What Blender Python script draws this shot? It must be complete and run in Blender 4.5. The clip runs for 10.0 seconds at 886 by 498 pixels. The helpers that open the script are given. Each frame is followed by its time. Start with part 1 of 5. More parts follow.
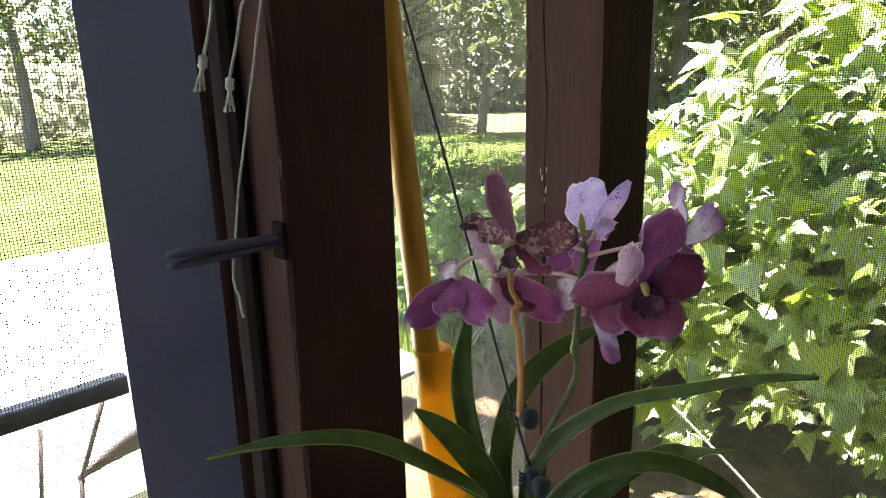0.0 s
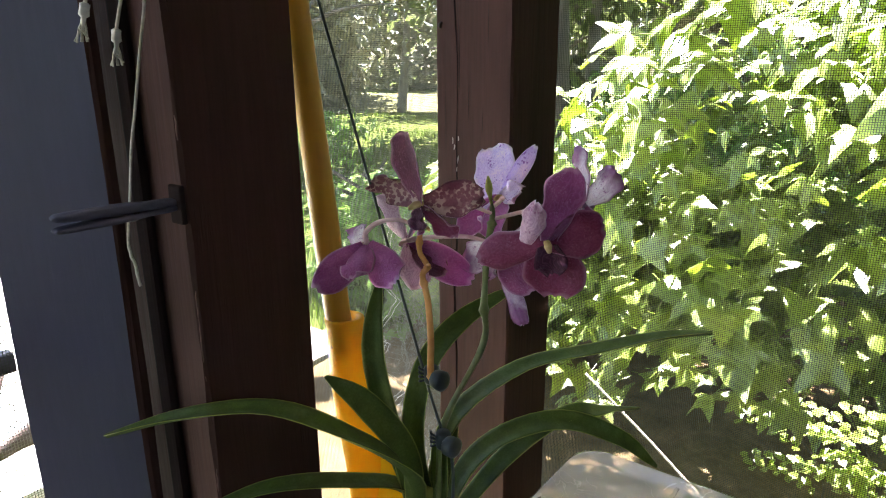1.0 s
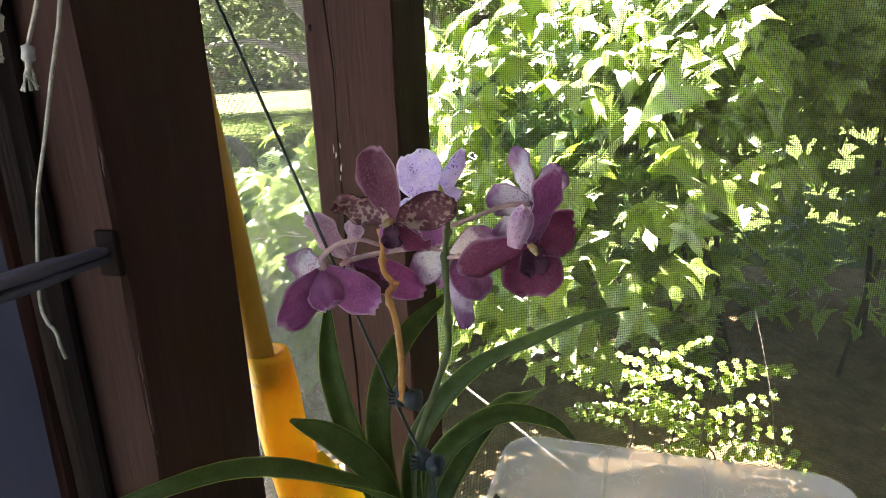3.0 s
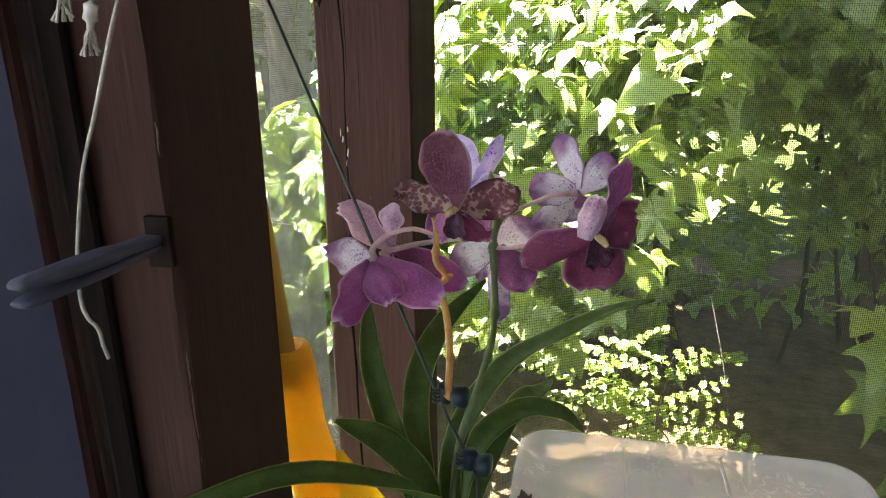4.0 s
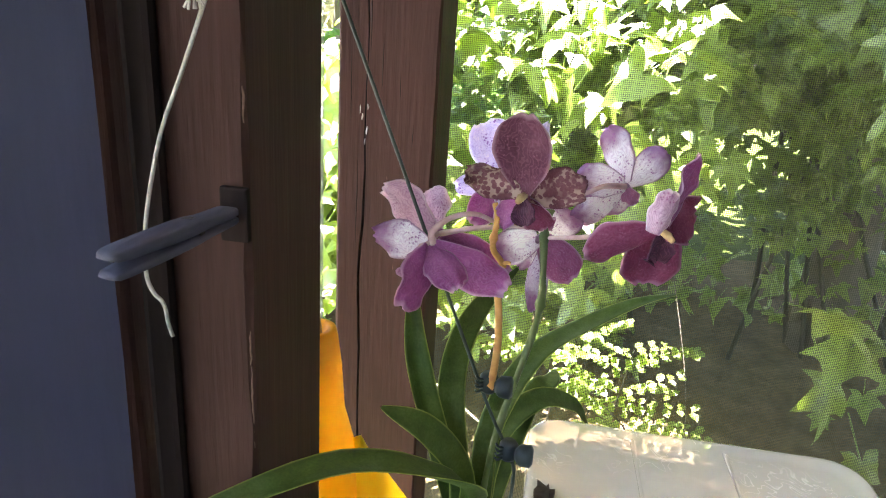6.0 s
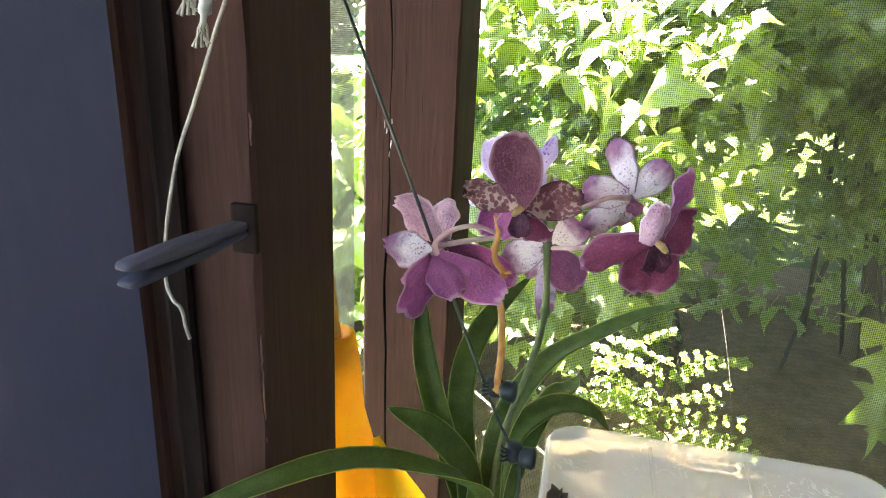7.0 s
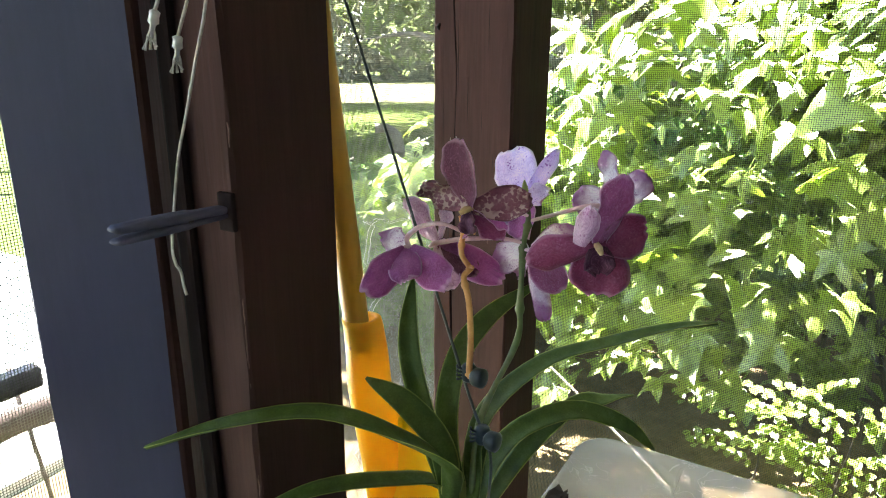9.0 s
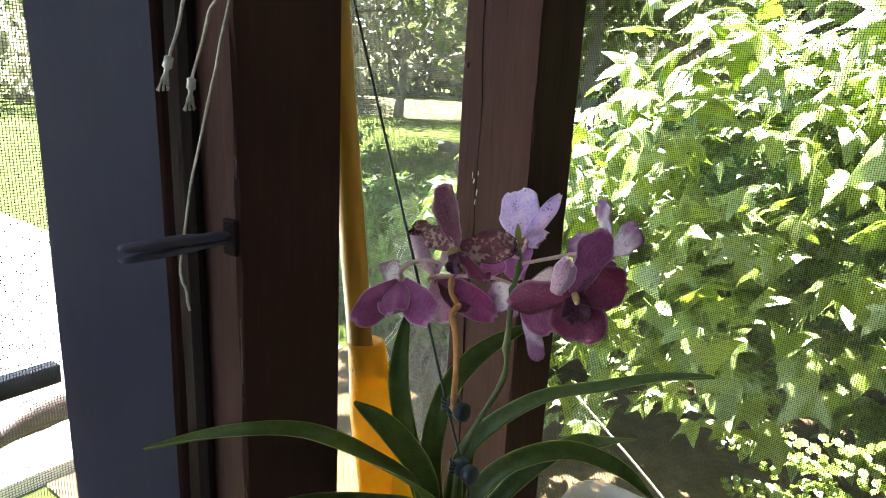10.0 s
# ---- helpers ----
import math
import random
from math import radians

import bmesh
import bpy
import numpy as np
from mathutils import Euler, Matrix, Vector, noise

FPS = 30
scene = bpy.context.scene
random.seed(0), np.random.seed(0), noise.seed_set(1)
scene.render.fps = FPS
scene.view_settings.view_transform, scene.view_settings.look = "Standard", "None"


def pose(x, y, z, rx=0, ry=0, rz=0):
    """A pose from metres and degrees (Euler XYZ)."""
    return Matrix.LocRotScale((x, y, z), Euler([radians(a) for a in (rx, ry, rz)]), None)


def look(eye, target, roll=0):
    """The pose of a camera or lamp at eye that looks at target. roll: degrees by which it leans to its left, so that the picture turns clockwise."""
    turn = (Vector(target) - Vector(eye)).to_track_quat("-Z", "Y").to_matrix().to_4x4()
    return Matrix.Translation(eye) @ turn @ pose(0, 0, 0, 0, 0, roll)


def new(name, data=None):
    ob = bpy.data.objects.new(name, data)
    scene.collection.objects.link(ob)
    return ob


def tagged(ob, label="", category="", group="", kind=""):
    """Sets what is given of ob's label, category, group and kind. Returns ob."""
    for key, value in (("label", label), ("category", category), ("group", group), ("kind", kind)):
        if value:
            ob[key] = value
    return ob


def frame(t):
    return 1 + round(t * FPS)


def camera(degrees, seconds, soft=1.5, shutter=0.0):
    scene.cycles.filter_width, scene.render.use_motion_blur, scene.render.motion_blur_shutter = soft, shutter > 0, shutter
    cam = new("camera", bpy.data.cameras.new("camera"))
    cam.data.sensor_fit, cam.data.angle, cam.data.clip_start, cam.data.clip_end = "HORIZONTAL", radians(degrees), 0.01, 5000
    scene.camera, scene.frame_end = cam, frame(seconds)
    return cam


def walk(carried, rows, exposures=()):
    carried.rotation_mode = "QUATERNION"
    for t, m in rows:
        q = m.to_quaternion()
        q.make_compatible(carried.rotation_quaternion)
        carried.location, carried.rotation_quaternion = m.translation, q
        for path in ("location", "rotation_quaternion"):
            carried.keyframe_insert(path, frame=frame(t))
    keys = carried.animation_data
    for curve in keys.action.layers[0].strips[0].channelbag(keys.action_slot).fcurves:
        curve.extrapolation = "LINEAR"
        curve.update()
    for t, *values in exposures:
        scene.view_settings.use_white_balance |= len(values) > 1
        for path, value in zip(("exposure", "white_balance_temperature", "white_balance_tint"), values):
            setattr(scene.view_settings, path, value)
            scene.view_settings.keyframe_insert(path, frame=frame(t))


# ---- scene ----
cam = camera(68.0, 10.0, soft=1.1)
PATH = [
    (0, -0.0692, 0.0845, 1.1971, 75.95, 1.48, 43.62),
    (0.5, -0.0543, 0.0877, 1.1916, 75.38, 0.53, 40.07),
    (1, -0.0622, 0.0891, 1.1860, 74.15, 0.44, 36.87),
    (1.5, -0.0735, 0.0915, 1.1854, 73.29, -0.08, 36.71),
    (2, -0.0874, 0.0793, 1.1846, 72.89, -0.64, 31.65),
    (2.5, -0.1240, 0.0591, 1.1957, 72.89, -0.36, 24.10),
    (2.7, -0.1392, 0.0546, 1.1960, 73.23, 0.68, 20.62),
    (3.8, -0.2242, 0.0555, 1.1857, 72.94, 1.69, 13.29),
    (4, -0.2319, 0.0562, 1.1910, 72.28, 0.22, 12.40),
    (4.5, -0.2502, 0.0557, 1.1846, 72.09, -0.78, 11.40),
    (5, -0.2687, 0.0528, 1.1825, 71.74, -1.64, 10.81),
    (5.5, -0.2834, 0.0539, 1.1814, 71.17, -2.73, 9.80),
    (6, -0.2902, 0.0550, 1.1866, 71.04, -3.76, 9.34),
    (6.2, -0.2854, 0.0546, 1.1971, 70.64, -3.57, 13.69),
    (7.3, -0.2533, 0.0393, 1.1950, 71.57, -1.85, 13.50),
    (7.5, -0.2453, 0.0416, 1.1937, 71.57, -1.35, 14.08),
    (8, -0.2128, 0.0385, 1.1917, 72.69, -1.38, 16.93),
    (8.5, -0.1622, 0.0466, 1.1993, 72.93, -0.58, 22.64),
    (9, -0.1161, 0.0418, 1.1964, 73.36, -0.35, 30.68),
    (9.5, -0.1119, 0.0505, 1.2049, 74.61, 1.12, 30.70),
    (10, -0.0723, 0.0538, 1.2150, 74.73, -2.89, 36.70),
]
walk(cam, [(t, pose(x, y, z, rx, ry, rz)) for t, x, y, z, rx, ry, rz in PATH],
     exposures=[(0.0, 4.45, 6400, 13), (2.0, 4.62, 6400, 13), (4.0, 4.72, 6450, 12), (5.5, 5.36, 6450, 11), (7.5, 5.4, 6350, 6), (8.5, 5.0, 6300, 5), (9.5, 4.82, 6300, 8), (10.0, 4.55, 6300, 9)])

# ---- light ----
SUN_ELEVATION, SUN_FROM = 70.0, (-0.92, 0.38)
world = bpy.data.worlds.new("sky")
scene.world = world
world.use_nodes = True
wt = world.node_tree
sky = wt.nodes.new("ShaderNodeTexSky")
sky.sky_type, sky.sun_disc = "NISHITA", False
sky.sun_elevation = radians(SUN_ELEVATION)
sky.sun_rotation = math.atan2(SUN_FROM[0], SUN_FROM[1])
wt.links.new(sky.outputs[0], wt.nodes["Background"].inputs[0])
wt.nodes["Background"].inputs[1].default_value = 0.05
sun = new("sun", bpy.data.lights.new("sun", "SUN"))
sun.data.energy, sun.data.angle, sun.data.color = 5.0, radians(0.5), (1.0, 0.95, 0.87)
ce, se = math.cos(radians(SUN_ELEVATION)), math.sin(radians(SUN_ELEVATION))
sun.matrix_world = look((SUN_FROM[0] * ce * 30, SUN_FROM[1] * ce * 30, se * 30), (0, 0, 0))


# ---- materials ----
def mat(name, base, rough=0.6, dark=None, light=None, scale=20.0, stretch=(1, 1, 1), bump=0.2, bump_scale=200.0,
        fine=0.35, metal=0.0, sheer=0.0, spec=0.5, coat=0.0, vary=0.0, coat_rough=0.34, coat_ior=1.5):
    """A surface with two scales of colour variation and a fine relief; sheer: share of light let through as a leaf does."""
    m = bpy.data.materials.new(name)
    m.use_nodes = True
    nt = m.node_tree
    n, l = nt.nodes, nt.links
    b = n["Principled BSDF"]
    tc = n.new("ShaderNodeTexCoord")
    mp = n.new("ShaderNodeMapping")
    mp.inputs["Scale"].default_value = stretch
    l.new(tc.outputs["Object"], mp.inputs[0])
    big, small = n.new("ShaderNodeTexNoise"), n.new("ShaderNodeTexNoise")
    big.inputs["Scale"].default_value, big.inputs["Detail"].default_value = scale, 4
    small.inputs["Scale"].default_value, small.inputs["Detail"].default_value = bump_scale, 3
    for t in (big, small):
        l.new(mp.outputs[0], t.inputs["Vector"])
    dark = dark or tuple(c * 0.55 for c in base)
    light = light or tuple(min(1, c * 1.35) for c in base)
    ramp = n.new("ShaderNodeValToRGB")
    e = ramp.color_ramp.elements
    e[0].position, e[1].position = 0.3, 0.72
    e[0].color, e[1].color = (*dark, 1), (*light, 1)
    mid = e.new(0.5)
    mid.color = (*base, 1)
    mix = n.new("ShaderNodeMix")
    mix.data_type = "FLOAT"
    mix.inputs[0].default_value = fine
    l.new(big.outputs[0], mix.inputs[2])
    l.new(small.outputs[0], mix.inputs[3])
    l.new(mix.outputs[0], ramp.inputs[0])
    col = ramp.outputs[0]
    if vary:
        oi, hsv = n.new("ShaderNodeObjectInfo"), n.new("ShaderNodeHueSaturation")
        geo, add, mul = n.new("ShaderNodeNewGeometry"), n.new("ShaderNodeMath"), n.new("ShaderNodeMath")
        fr = n.new("ShaderNodeMath")
        fr.operation = "FRACT"
        l.new(oi.outputs["Random"], add.inputs[0])
        l.new(geo.outputs["Random Per Island"], add.inputs[1])
        l.new(add.outputs[0], fr.inputs[0])
        mul.operation, mul.inputs[1].default_value = "MULTIPLY_ADD", vary
        mul.inputs[2].default_value = 1 - vary / 2
        l.new(fr.outputs[0], mul.inputs[0])
        l.new(mul.outputs[0], hsv.inputs["Value"])
        l.new(col, hsv.inputs["Color"])
        col = hsv.outputs[0]
    l.new(col, b.inputs["Base Color"])
    b.inputs["Roughness"].default_value = rough
    b.inputs["Metallic"].default_value = metal
    b.inputs["Specular IOR Level"].default_value = spec
    b.inputs["Coat Weight"].default_value, b.inputs["Coat Roughness"].default_value = coat, coat_rough
    b.inputs["Coat IOR"].default_value = coat_ior
    if bump:
        bp = n.new("ShaderNodeBump")
        bp.inputs["Strength"].default_value, bp.inputs["Distance"].default_value = bump, 0.002
        l.new(mix.outputs[0], bp.inputs["Height"])
        l.new(bp.outputs[0], b.inputs["Normal"])
    if sheer:
        tr, ms = n.new("ShaderNodeBsdfTranslucent"), n.new("ShaderNodeMixShader")
        hs = n.new("ShaderNodeHueSaturation")
        hs.inputs["Hue"].default_value, hs.inputs["Saturation"].default_value, hs.inputs["Value"].default_value = 0.504, 1.01, 1.40
        l.new(col, hs.inputs["Color"])
        l.new(hs.outputs[0], tr.inputs[0])
        ms.inputs[0].default_value = sheer
        l.new(b.outputs[0], ms.inputs[1])
        l.new(tr.outputs[0], ms.inputs[2])
        l.new(ms.outputs[0], n["Material Output"].inputs[0])
    return m


M_POST = mat("brown_stained_wood", (0.046, 0.0175, 0.0135), 0.78, (0.026, 0.0095, 0.0072), (0.066, 0.027, 0.021), 26, (1, 1, 0.06), 0.7, 300, fine=0.38, spec=0.22)
# The upright's blue is lens glare put into the wood colour.
M_BOARD = mat("glare_blue_wood", (0.044, 0.041, 0.084), 0.55, (0.033, 0.030, 0.063), (0.056, 0.052, 0.105), 9, (1, 1, 0.12), 0.4, 240, fine=0.2, spec=0.5)
# Near-black brown for the recess shade strip and the block by the peg.
M_DARK_FILL = mat("near_black_brown", (0.020, 0.013, 0.0125), 0.95, scale=26, stretch=(1, 1, 0.06), spec=0.05)
M_CRACK = mat("split_wood", (0.022, 0.012, 0.009), 0.9)
M_SCAR = mat("bare_wood", (0.17, 0.095, 0.07), 0.8, scale=300)
M_WIRE = mat("screen_fibreglass", (0.05, 0.047, 0.034), 0.6, bump=0, scale=60, spec=0.2)
# Same mesh as the north screen, paler: its bright veil is put into the colour.
M_WIRE_VEIL = mat("veil_bright_screen", (0.11, 0.105, 0.085), 0.6, bump=0, scale=60, spec=0.2)
M_RAIL = mat("dark_rail", (0.12, 0.10, 0.105), 0.55, scale=30)
# Tones of unseen walls, floor and ceiling, set for the light they bounce.
M_WALL = mat("unseen_wall_boards", (0.46, 0.44, 0.46), 0.7, scale=8, stretch=(1, 1, 8), bump=0.3)
M_SIDING = mat("unseen_grey_wall", (0.27, 0.25, 0.25), 0.7, scale=8, stretch=(1, 1, 8), bump=0.3)
M_FLOOR = mat("deck_boards", (0.36, 0.33, 0.31), 0.7, scale=7, stretch=(8, 1, 1), bump=0.3)
M_CEIL = mat("unseen_ceiling_boards", (0.62, 0.60, 0.59), 0.7, scale=7, stretch=(1, 8, 1))
M_BENCH = mat("bench_wood", (0.14, 0.10, 0.08), 0.6, scale=9, stretch=(1, 9, 1))
M_CORD = mat("white_cord", (0.46, 0.42, 0.36), 0.85, scale=300, bump_scale=900)
M_TASSEL = mat("tassel_plastic", (0.50, 0.47, 0.45), 0.45, scale=120)
# The violet-blue in this grey is lens haze put into the colour.
M_PIN = mat("weathered_grey_wood", (0.070, 0.064, 0.088), 0.9, scale=90, stretch=(1, 0.1, 1), bump=0.6, spec=0.15)
M_STEEL = mat("rusted_steel", (0.05, 0.04, 0.04), 0.6, metal=0.6)
M_BAMBOO = mat("varnished_yellow_wood", (0.56, 0.30, 0.022), 0.38, (0.42, 0.20, 0.012), (0.66, 0.38, 0.04), 30, (1, 1, 0.05), 0.15, 150)
M_ORANGE = mat("orange_plastic", (0.88, 0.52, 0.014), 0.38, (0.80, 0.43, 0.01), (0.92, 0.60, 0.025), 14, (1, 1, 1), 0.1, 120, sheer=0.35)
M_YELLOW = mat("yellow_plastic", (0.90, 0.70, 0.02), 0.35, (0.84, 0.62, 0.015), (0.93, 0.78, 0.05), 16, (1, 1, 1), 0.1, 120, sheer=0.35)
M_SPIKE = mat("flower_spike", (0.10, 0.13, 0.035), 0.5, (0.06, 0.085, 0.03), (0.16, 0.17, 0.06), 80)
M_OLDSPIKE = mat("dry_flower_spike", (0.55, 0.26, 0.07), 0.5, (0.40, 0.13, 0.04), (0.66, 0.36, 0.13), 70)
M_PEDICEL = mat("pedicel", (0.62, 0.44, 0.46), 0.5, (0.48, 0.27, 0.28), (0.74, 0.62, 0.60), 90, sheer=0.3)
M_BUD = mat("flower_bud", (0.34, 0.38, 0.08), 0.5, scale=90, sheer=0.2)
M_STAKE = mat("green_wire", (0.028, 0.040, 0.034), 0.45, scale=80)
M_CLIP = mat("blue_green_plastic", (0.006, 0.014, 0.02), 0.45, scale=80)
M_POT = mat("black_plastic", (0.02, 0.02, 0.02), 0.45, scale=40)
M_BARK = mat("bark_chip", (0.045, 0.028, 0.018), 0.9, scale=120, bump=0.8)
M_CONCRETE = mat("concrete", (0.50, 0.48, 0.45), 0.85, scale=3, bump=0.4, bump_scale=60)
M_GRASS = mat("grass_ground", (0.046, 0.062, 0.014), 0.9, (0.028, 0.040, 0.008), (0.10, 0.112, 0.026), 0.9, (1, 1, 1), 0.8, 30, spec=0.05)
M_SOIL = mat("leaf_litter", (0.112, 0.078, 0.042), 0.95, (0.066, 0.045, 0.023), (0.17, 0.125, 0.078), 14, (1, 1, 1), 0.9, 90, spec=0.1)
M_BLADE = mat("grass_blade", (0.075, 0.11, 0.016), 0.7, scale=3, sheer=0.4, vary=0.5, spec=0.15)
M_LEAF = mat("shrub_leaf", (0.155, 0.218, 0.018), 0.46, (0.114, 0.175, 0.011), (0.198, 0.258, 0.028), 40, (1, 1, 1), 0.3, 260, sheer=0.50, vary=0.3, spec=0.35, coat=0.88, coat_rough=0.47, coat_ior=1.95)
M_BUSH = mat("bush_leaf", (0.10, 0.175, 0.03), 0.5, (0.07, 0.13, 0.02), (0.14, 0.22, 0.045), 20, (1, 1, 1), 0, 60, sheer=0.42, vary=0.5, spec=0.3)
M_FARLEAF = mat("tree_leaf", (0.12, 0.145, 0.05), 0.65, (0.085, 0.10, 0.04), (0.17, 0.19, 0.08), 8, (1, 1, 1), 0, 60, sheer=0.35, vary=0.6, spec=0.12)
# Paler and greyer than the tree leaves: a hazy veil put into the colour.
M_WOODS = mat("veiled_woodland_leaf", (0.21, 0.205, 0.13), 0.6, (0.14, 0.13, 0.09), (0.29, 0.28, 0.20), 0.5, (1, 1, 1), 0, 60, sheer=0.35, vary=0.7, spec=0.12)
M_STEM = mat("shrub_stem", (0.034, 0.027, 0.016), 0.8, scale=60, stretch=(1, 1, 0.2), bump=0.5)
M_GRAVEL = mat("pale_gravel", (0.11, 0.108, 0.052), 0.95, (0.08, 0.085, 0.033), (0.15, 0.14, 0.08), 2.2, (1, 1, 1), 0.5, 60, spec=0.05)
M_PALEBARK = mat("pale_bark", (0.14, 0.12, 0.095), 0.9, (0.085, 0.072, 0.055), (0.20, 0.175, 0.145), 9, (1, 1, 0.25), 0.9, 40)
M_PIPE = mat("weathered_drainpipe", (0.085, 0.065, 0.058), 0.6, (0.055, 0.05, 0.056), (0.12, 0.095, 0.085), 14, (1, 1, 1), 0.2, 80, spec=0.4)
M_TRUNK = mat("tree_bark", (0.13, 0.105, 0.085), 0.9, scale=12, stretch=(1, 1, 0.2), bump=0.9, bump_scale=40)
M_STICK = mat("pale_stick", (0.42, 0.38, 0.32), 0.7, scale=50)
M_CHAIR = mat("brown_chair", (0.045, 0.028, 0.024), 0.6, scale=40)


def petal_mat(name, base, edge, spot, spots, sheer, rim=None, tip=None, vein=0.3, freckle=620, net=False):
    """A petal: blotches, dark freckles and veins over the base colour, a paler rim and a tinted tip, laid out along the petal."""
    m = mat(name, base, 0.55, edge, tuple(min(1, c * 1.25 + 0.03) for c in base), 70, (1, 1, 1), 0.3, 700, sheer=sheer, spec=0.3)
    nt = m.node_tree
    n, l = nt.nodes, nt.links
    ramp = [x for x in n if x.type == "VALTORGB"][0]
    tc = [x for x in n if x.type == "TEX_COORD"][0]
    outs = [k.to_socket for k in ramp.outputs[0].links]

    def math_(op, a, b=None):
        q = n.new("ShaderNodeMath")
        q.operation = op
        for k, v in enumerate((a, b)):
            if v is None:
                continue
            if isinstance(v, (int, float)):
                q.inputs[k].default_value = v
            else:
                l.new(v, q.inputs[k])
        return q.outputs[0]

    def span(v, a, b):
        q = n.new("ShaderNodeMapRange")
        q.interpolation_type = "SMOOTHSTEP"
        q.inputs[1].default_value, q.inputs[2].default_value = a, b
        l.new(v, q.inputs[0])
        return q.outputs[0]

    def blend(fac, a, colour):
        q = n.new("ShaderNodeMix")
        q.data_type = "RGBA"
        l.new(fac, q.inputs[0])
        l.new(a, q.inputs[6])
        q.inputs[7].default_value = (*colour, 1)
        return q.outputs[2]
    sep = n.new("ShaderNodeSeparateXYZ")
    l.new(tc.outputs["UV"], sep.inputs[0])
    u, v = sep.outputs[0], sep.outputs[1]
    vo, nz = n.new("ShaderNodeTexVoronoi"), n.new("ShaderNodeTexNoise")
    vo.inputs["Scale"].default_value, nz.inputs["Scale"].default_value = freckle, 110
    for q in (vo, nz):
        l.new(tc.outputs["Object"], q.inputs["Vector"])
    off = math_("ABSOLUTE", math_("SUBTRACT", math_("MULTIPLY", v, 2.0), 1.0))
    col = ramp.outputs[0]
    if tip:
        col = blend(math_("MULTIPLY", span(math_("ADD", u, math_("MULTIPLY", nz.outputs[0], 0.5)), 0.72, 1.12), 0.9), col, tip)
    wave = math_("SINE", math_("ADD", math_("MULTIPLY", v, 60.0), math_("MULTIPLY", nz.outputs[0], 52.0)))
    col = blend(math_("MULTIPLY", span(wave, 0.35, 1.0), vein), col, spot)
    fleck = math_("MULTIPLY", math_("SUBTRACT", 1.0, span(vo.outputs["Distance"], 0.22, 0.42)), span(nz.outputs[0], 0.46, 0.62))
    if net:
        fleck = math_("MULTIPLY", span(vo.outputs["Distance"], 0.50, 0.66), span(nz.outputs[0], 0.36, 0.52))
    col = blend(math_("MULTIPLY", fleck, spots), col, spot)
    if rim:
        far = math_("MAXIMUM", off, span(u, 0.6, 1.02))
        col = blend(math_("MULTIPLY", span(far, 0.86, 1.0), 0.75), col, rim)
    for q in outs:
        l.new(col, q)
    return m


M_PURPLE = petal_mat("petal_purple", (0.34, 0.125, 0.27), (0.25, 0.08, 0.18), (0.52, 0.32, 0.48), 0.5, 0.5, (0.58, 0.40, 0.55), None, 0.22)
M_WINE = petal_mat("petal_wine", (0.15, 0.045, 0.085), (0.095, 0.026, 0.052), (0.40, 0.16, 0.25), 0.35, 0.38, (0.48, 0.28, 0.36), None, 0.2)
M_MAGENTA = petal_mat("petal_magenta", (0.36, 0.11, 0.31), (0.25, 0.07, 0.20), (0.56, 0.28, 0.5), 0.3, 0.45, (0.62, 0.42, 0.58), None, 0.22)
M_PALE = petal_mat("petal_pale", (0.72, 0.63, 0.86), (0.56, 0.42, 0.72), (0.27, 0.10, 0.42), 0.95, 0.42, (0.88, 0.84, 0.93), None, 0.2, 480)
M_BLUSH = petal_mat("petal_blush", (0.58, 0.40, 0.50), (0.42, 0.23, 0.34), (0.30, 0.10, 0.22), 0.7, 0.4, (0.80, 0.68, 0.72), None, 0.35, 520)
M_WHITE = petal_mat("petal_white", (0.86, 0.82, 0.86), (0.74, 0.64, 0.72), (0.33, 0.12, 0.33), 0.9, 0.35, (0.26, 0.09, 0.24), (0.30, 0.11, 0.27), 0.22, 520)
M_DRY = petal_mat("petal_faded", (0.20, 0.075, 0.10), (0.10, 0.032, 0.05), (0.60, 0.44, 0.38), 0.75, 0.25, (0.09, 0.025, 0.05), None, 0.0, 430, True)
M_DEEP = petal_mat("petal_deep", (0.225, 0.050, 0.118), (0.145, 0.029, 0.068), (0.38, 0.17, 0.28), 0.4, 0.46, (0.42, 0.22, 0.34), None, 0.15)
M_LIP = petal_mat("petal_dark_lip", (0.07, 0.016, 0.045), (0.035, 0.01, 0.02), (0.25, 0.1, 0.15), 0.2, 0.1)
M_STRAP = petal_mat("orchid_leaf", (0.078, 0.122, 0.021), (0.048, 0.080, 0.015), (0.125, 0.165, 0.035), 0.2, 0.24, (0.42, 0.46, 0.12), None, 0.2)
M_WEB = mat("pale_thread", (0.6, 0.56, 0.52), 0.7, bump=0)
M_NET = mat("clear_netting", (0.20, 0.20, 0.19), 0.4, bump=0, scale=60)
M_COLUMN = mat("flower_column", (0.50, 0.35, 0.17), 0.5, (0.38, 0.20, 0.12), (0.66, 0.52, 0.28), 200, sheer=0.2)

M_BIN = bpy.data.materials.new("cloudy_plastic")
M_BIN.use_nodes = True
_n, _l = M_BIN.node_tree.nodes, M_BIN.node_tree.links
_b = _n["Principled BSDF"]
_b.inputs["Base Color"].default_value = (0.93, 0.86, 0.80, 1)
_b.inputs["Roughness"].default_value = 0.05
_b.inputs["Specular IOR Level"].default_value = 1.0
_b.inputs["Coat Weight"].default_value, _b.inputs["Coat Roughness"].default_value, _b.inputs["Coat IOR"].default_value = 1.0, 0.04, 1.9
_tc, _nz, _bp = _n.new("ShaderNodeTexCoord"), _n.new("ShaderNodeTexNoise"), _n.new("ShaderNodeBump")
_nz.inputs["Scale"].default_value, _nz.inputs["Detail"].default_value = 30, 3
_l.new(_tc.outputs["Object"], _nz.inputs["Vector"])
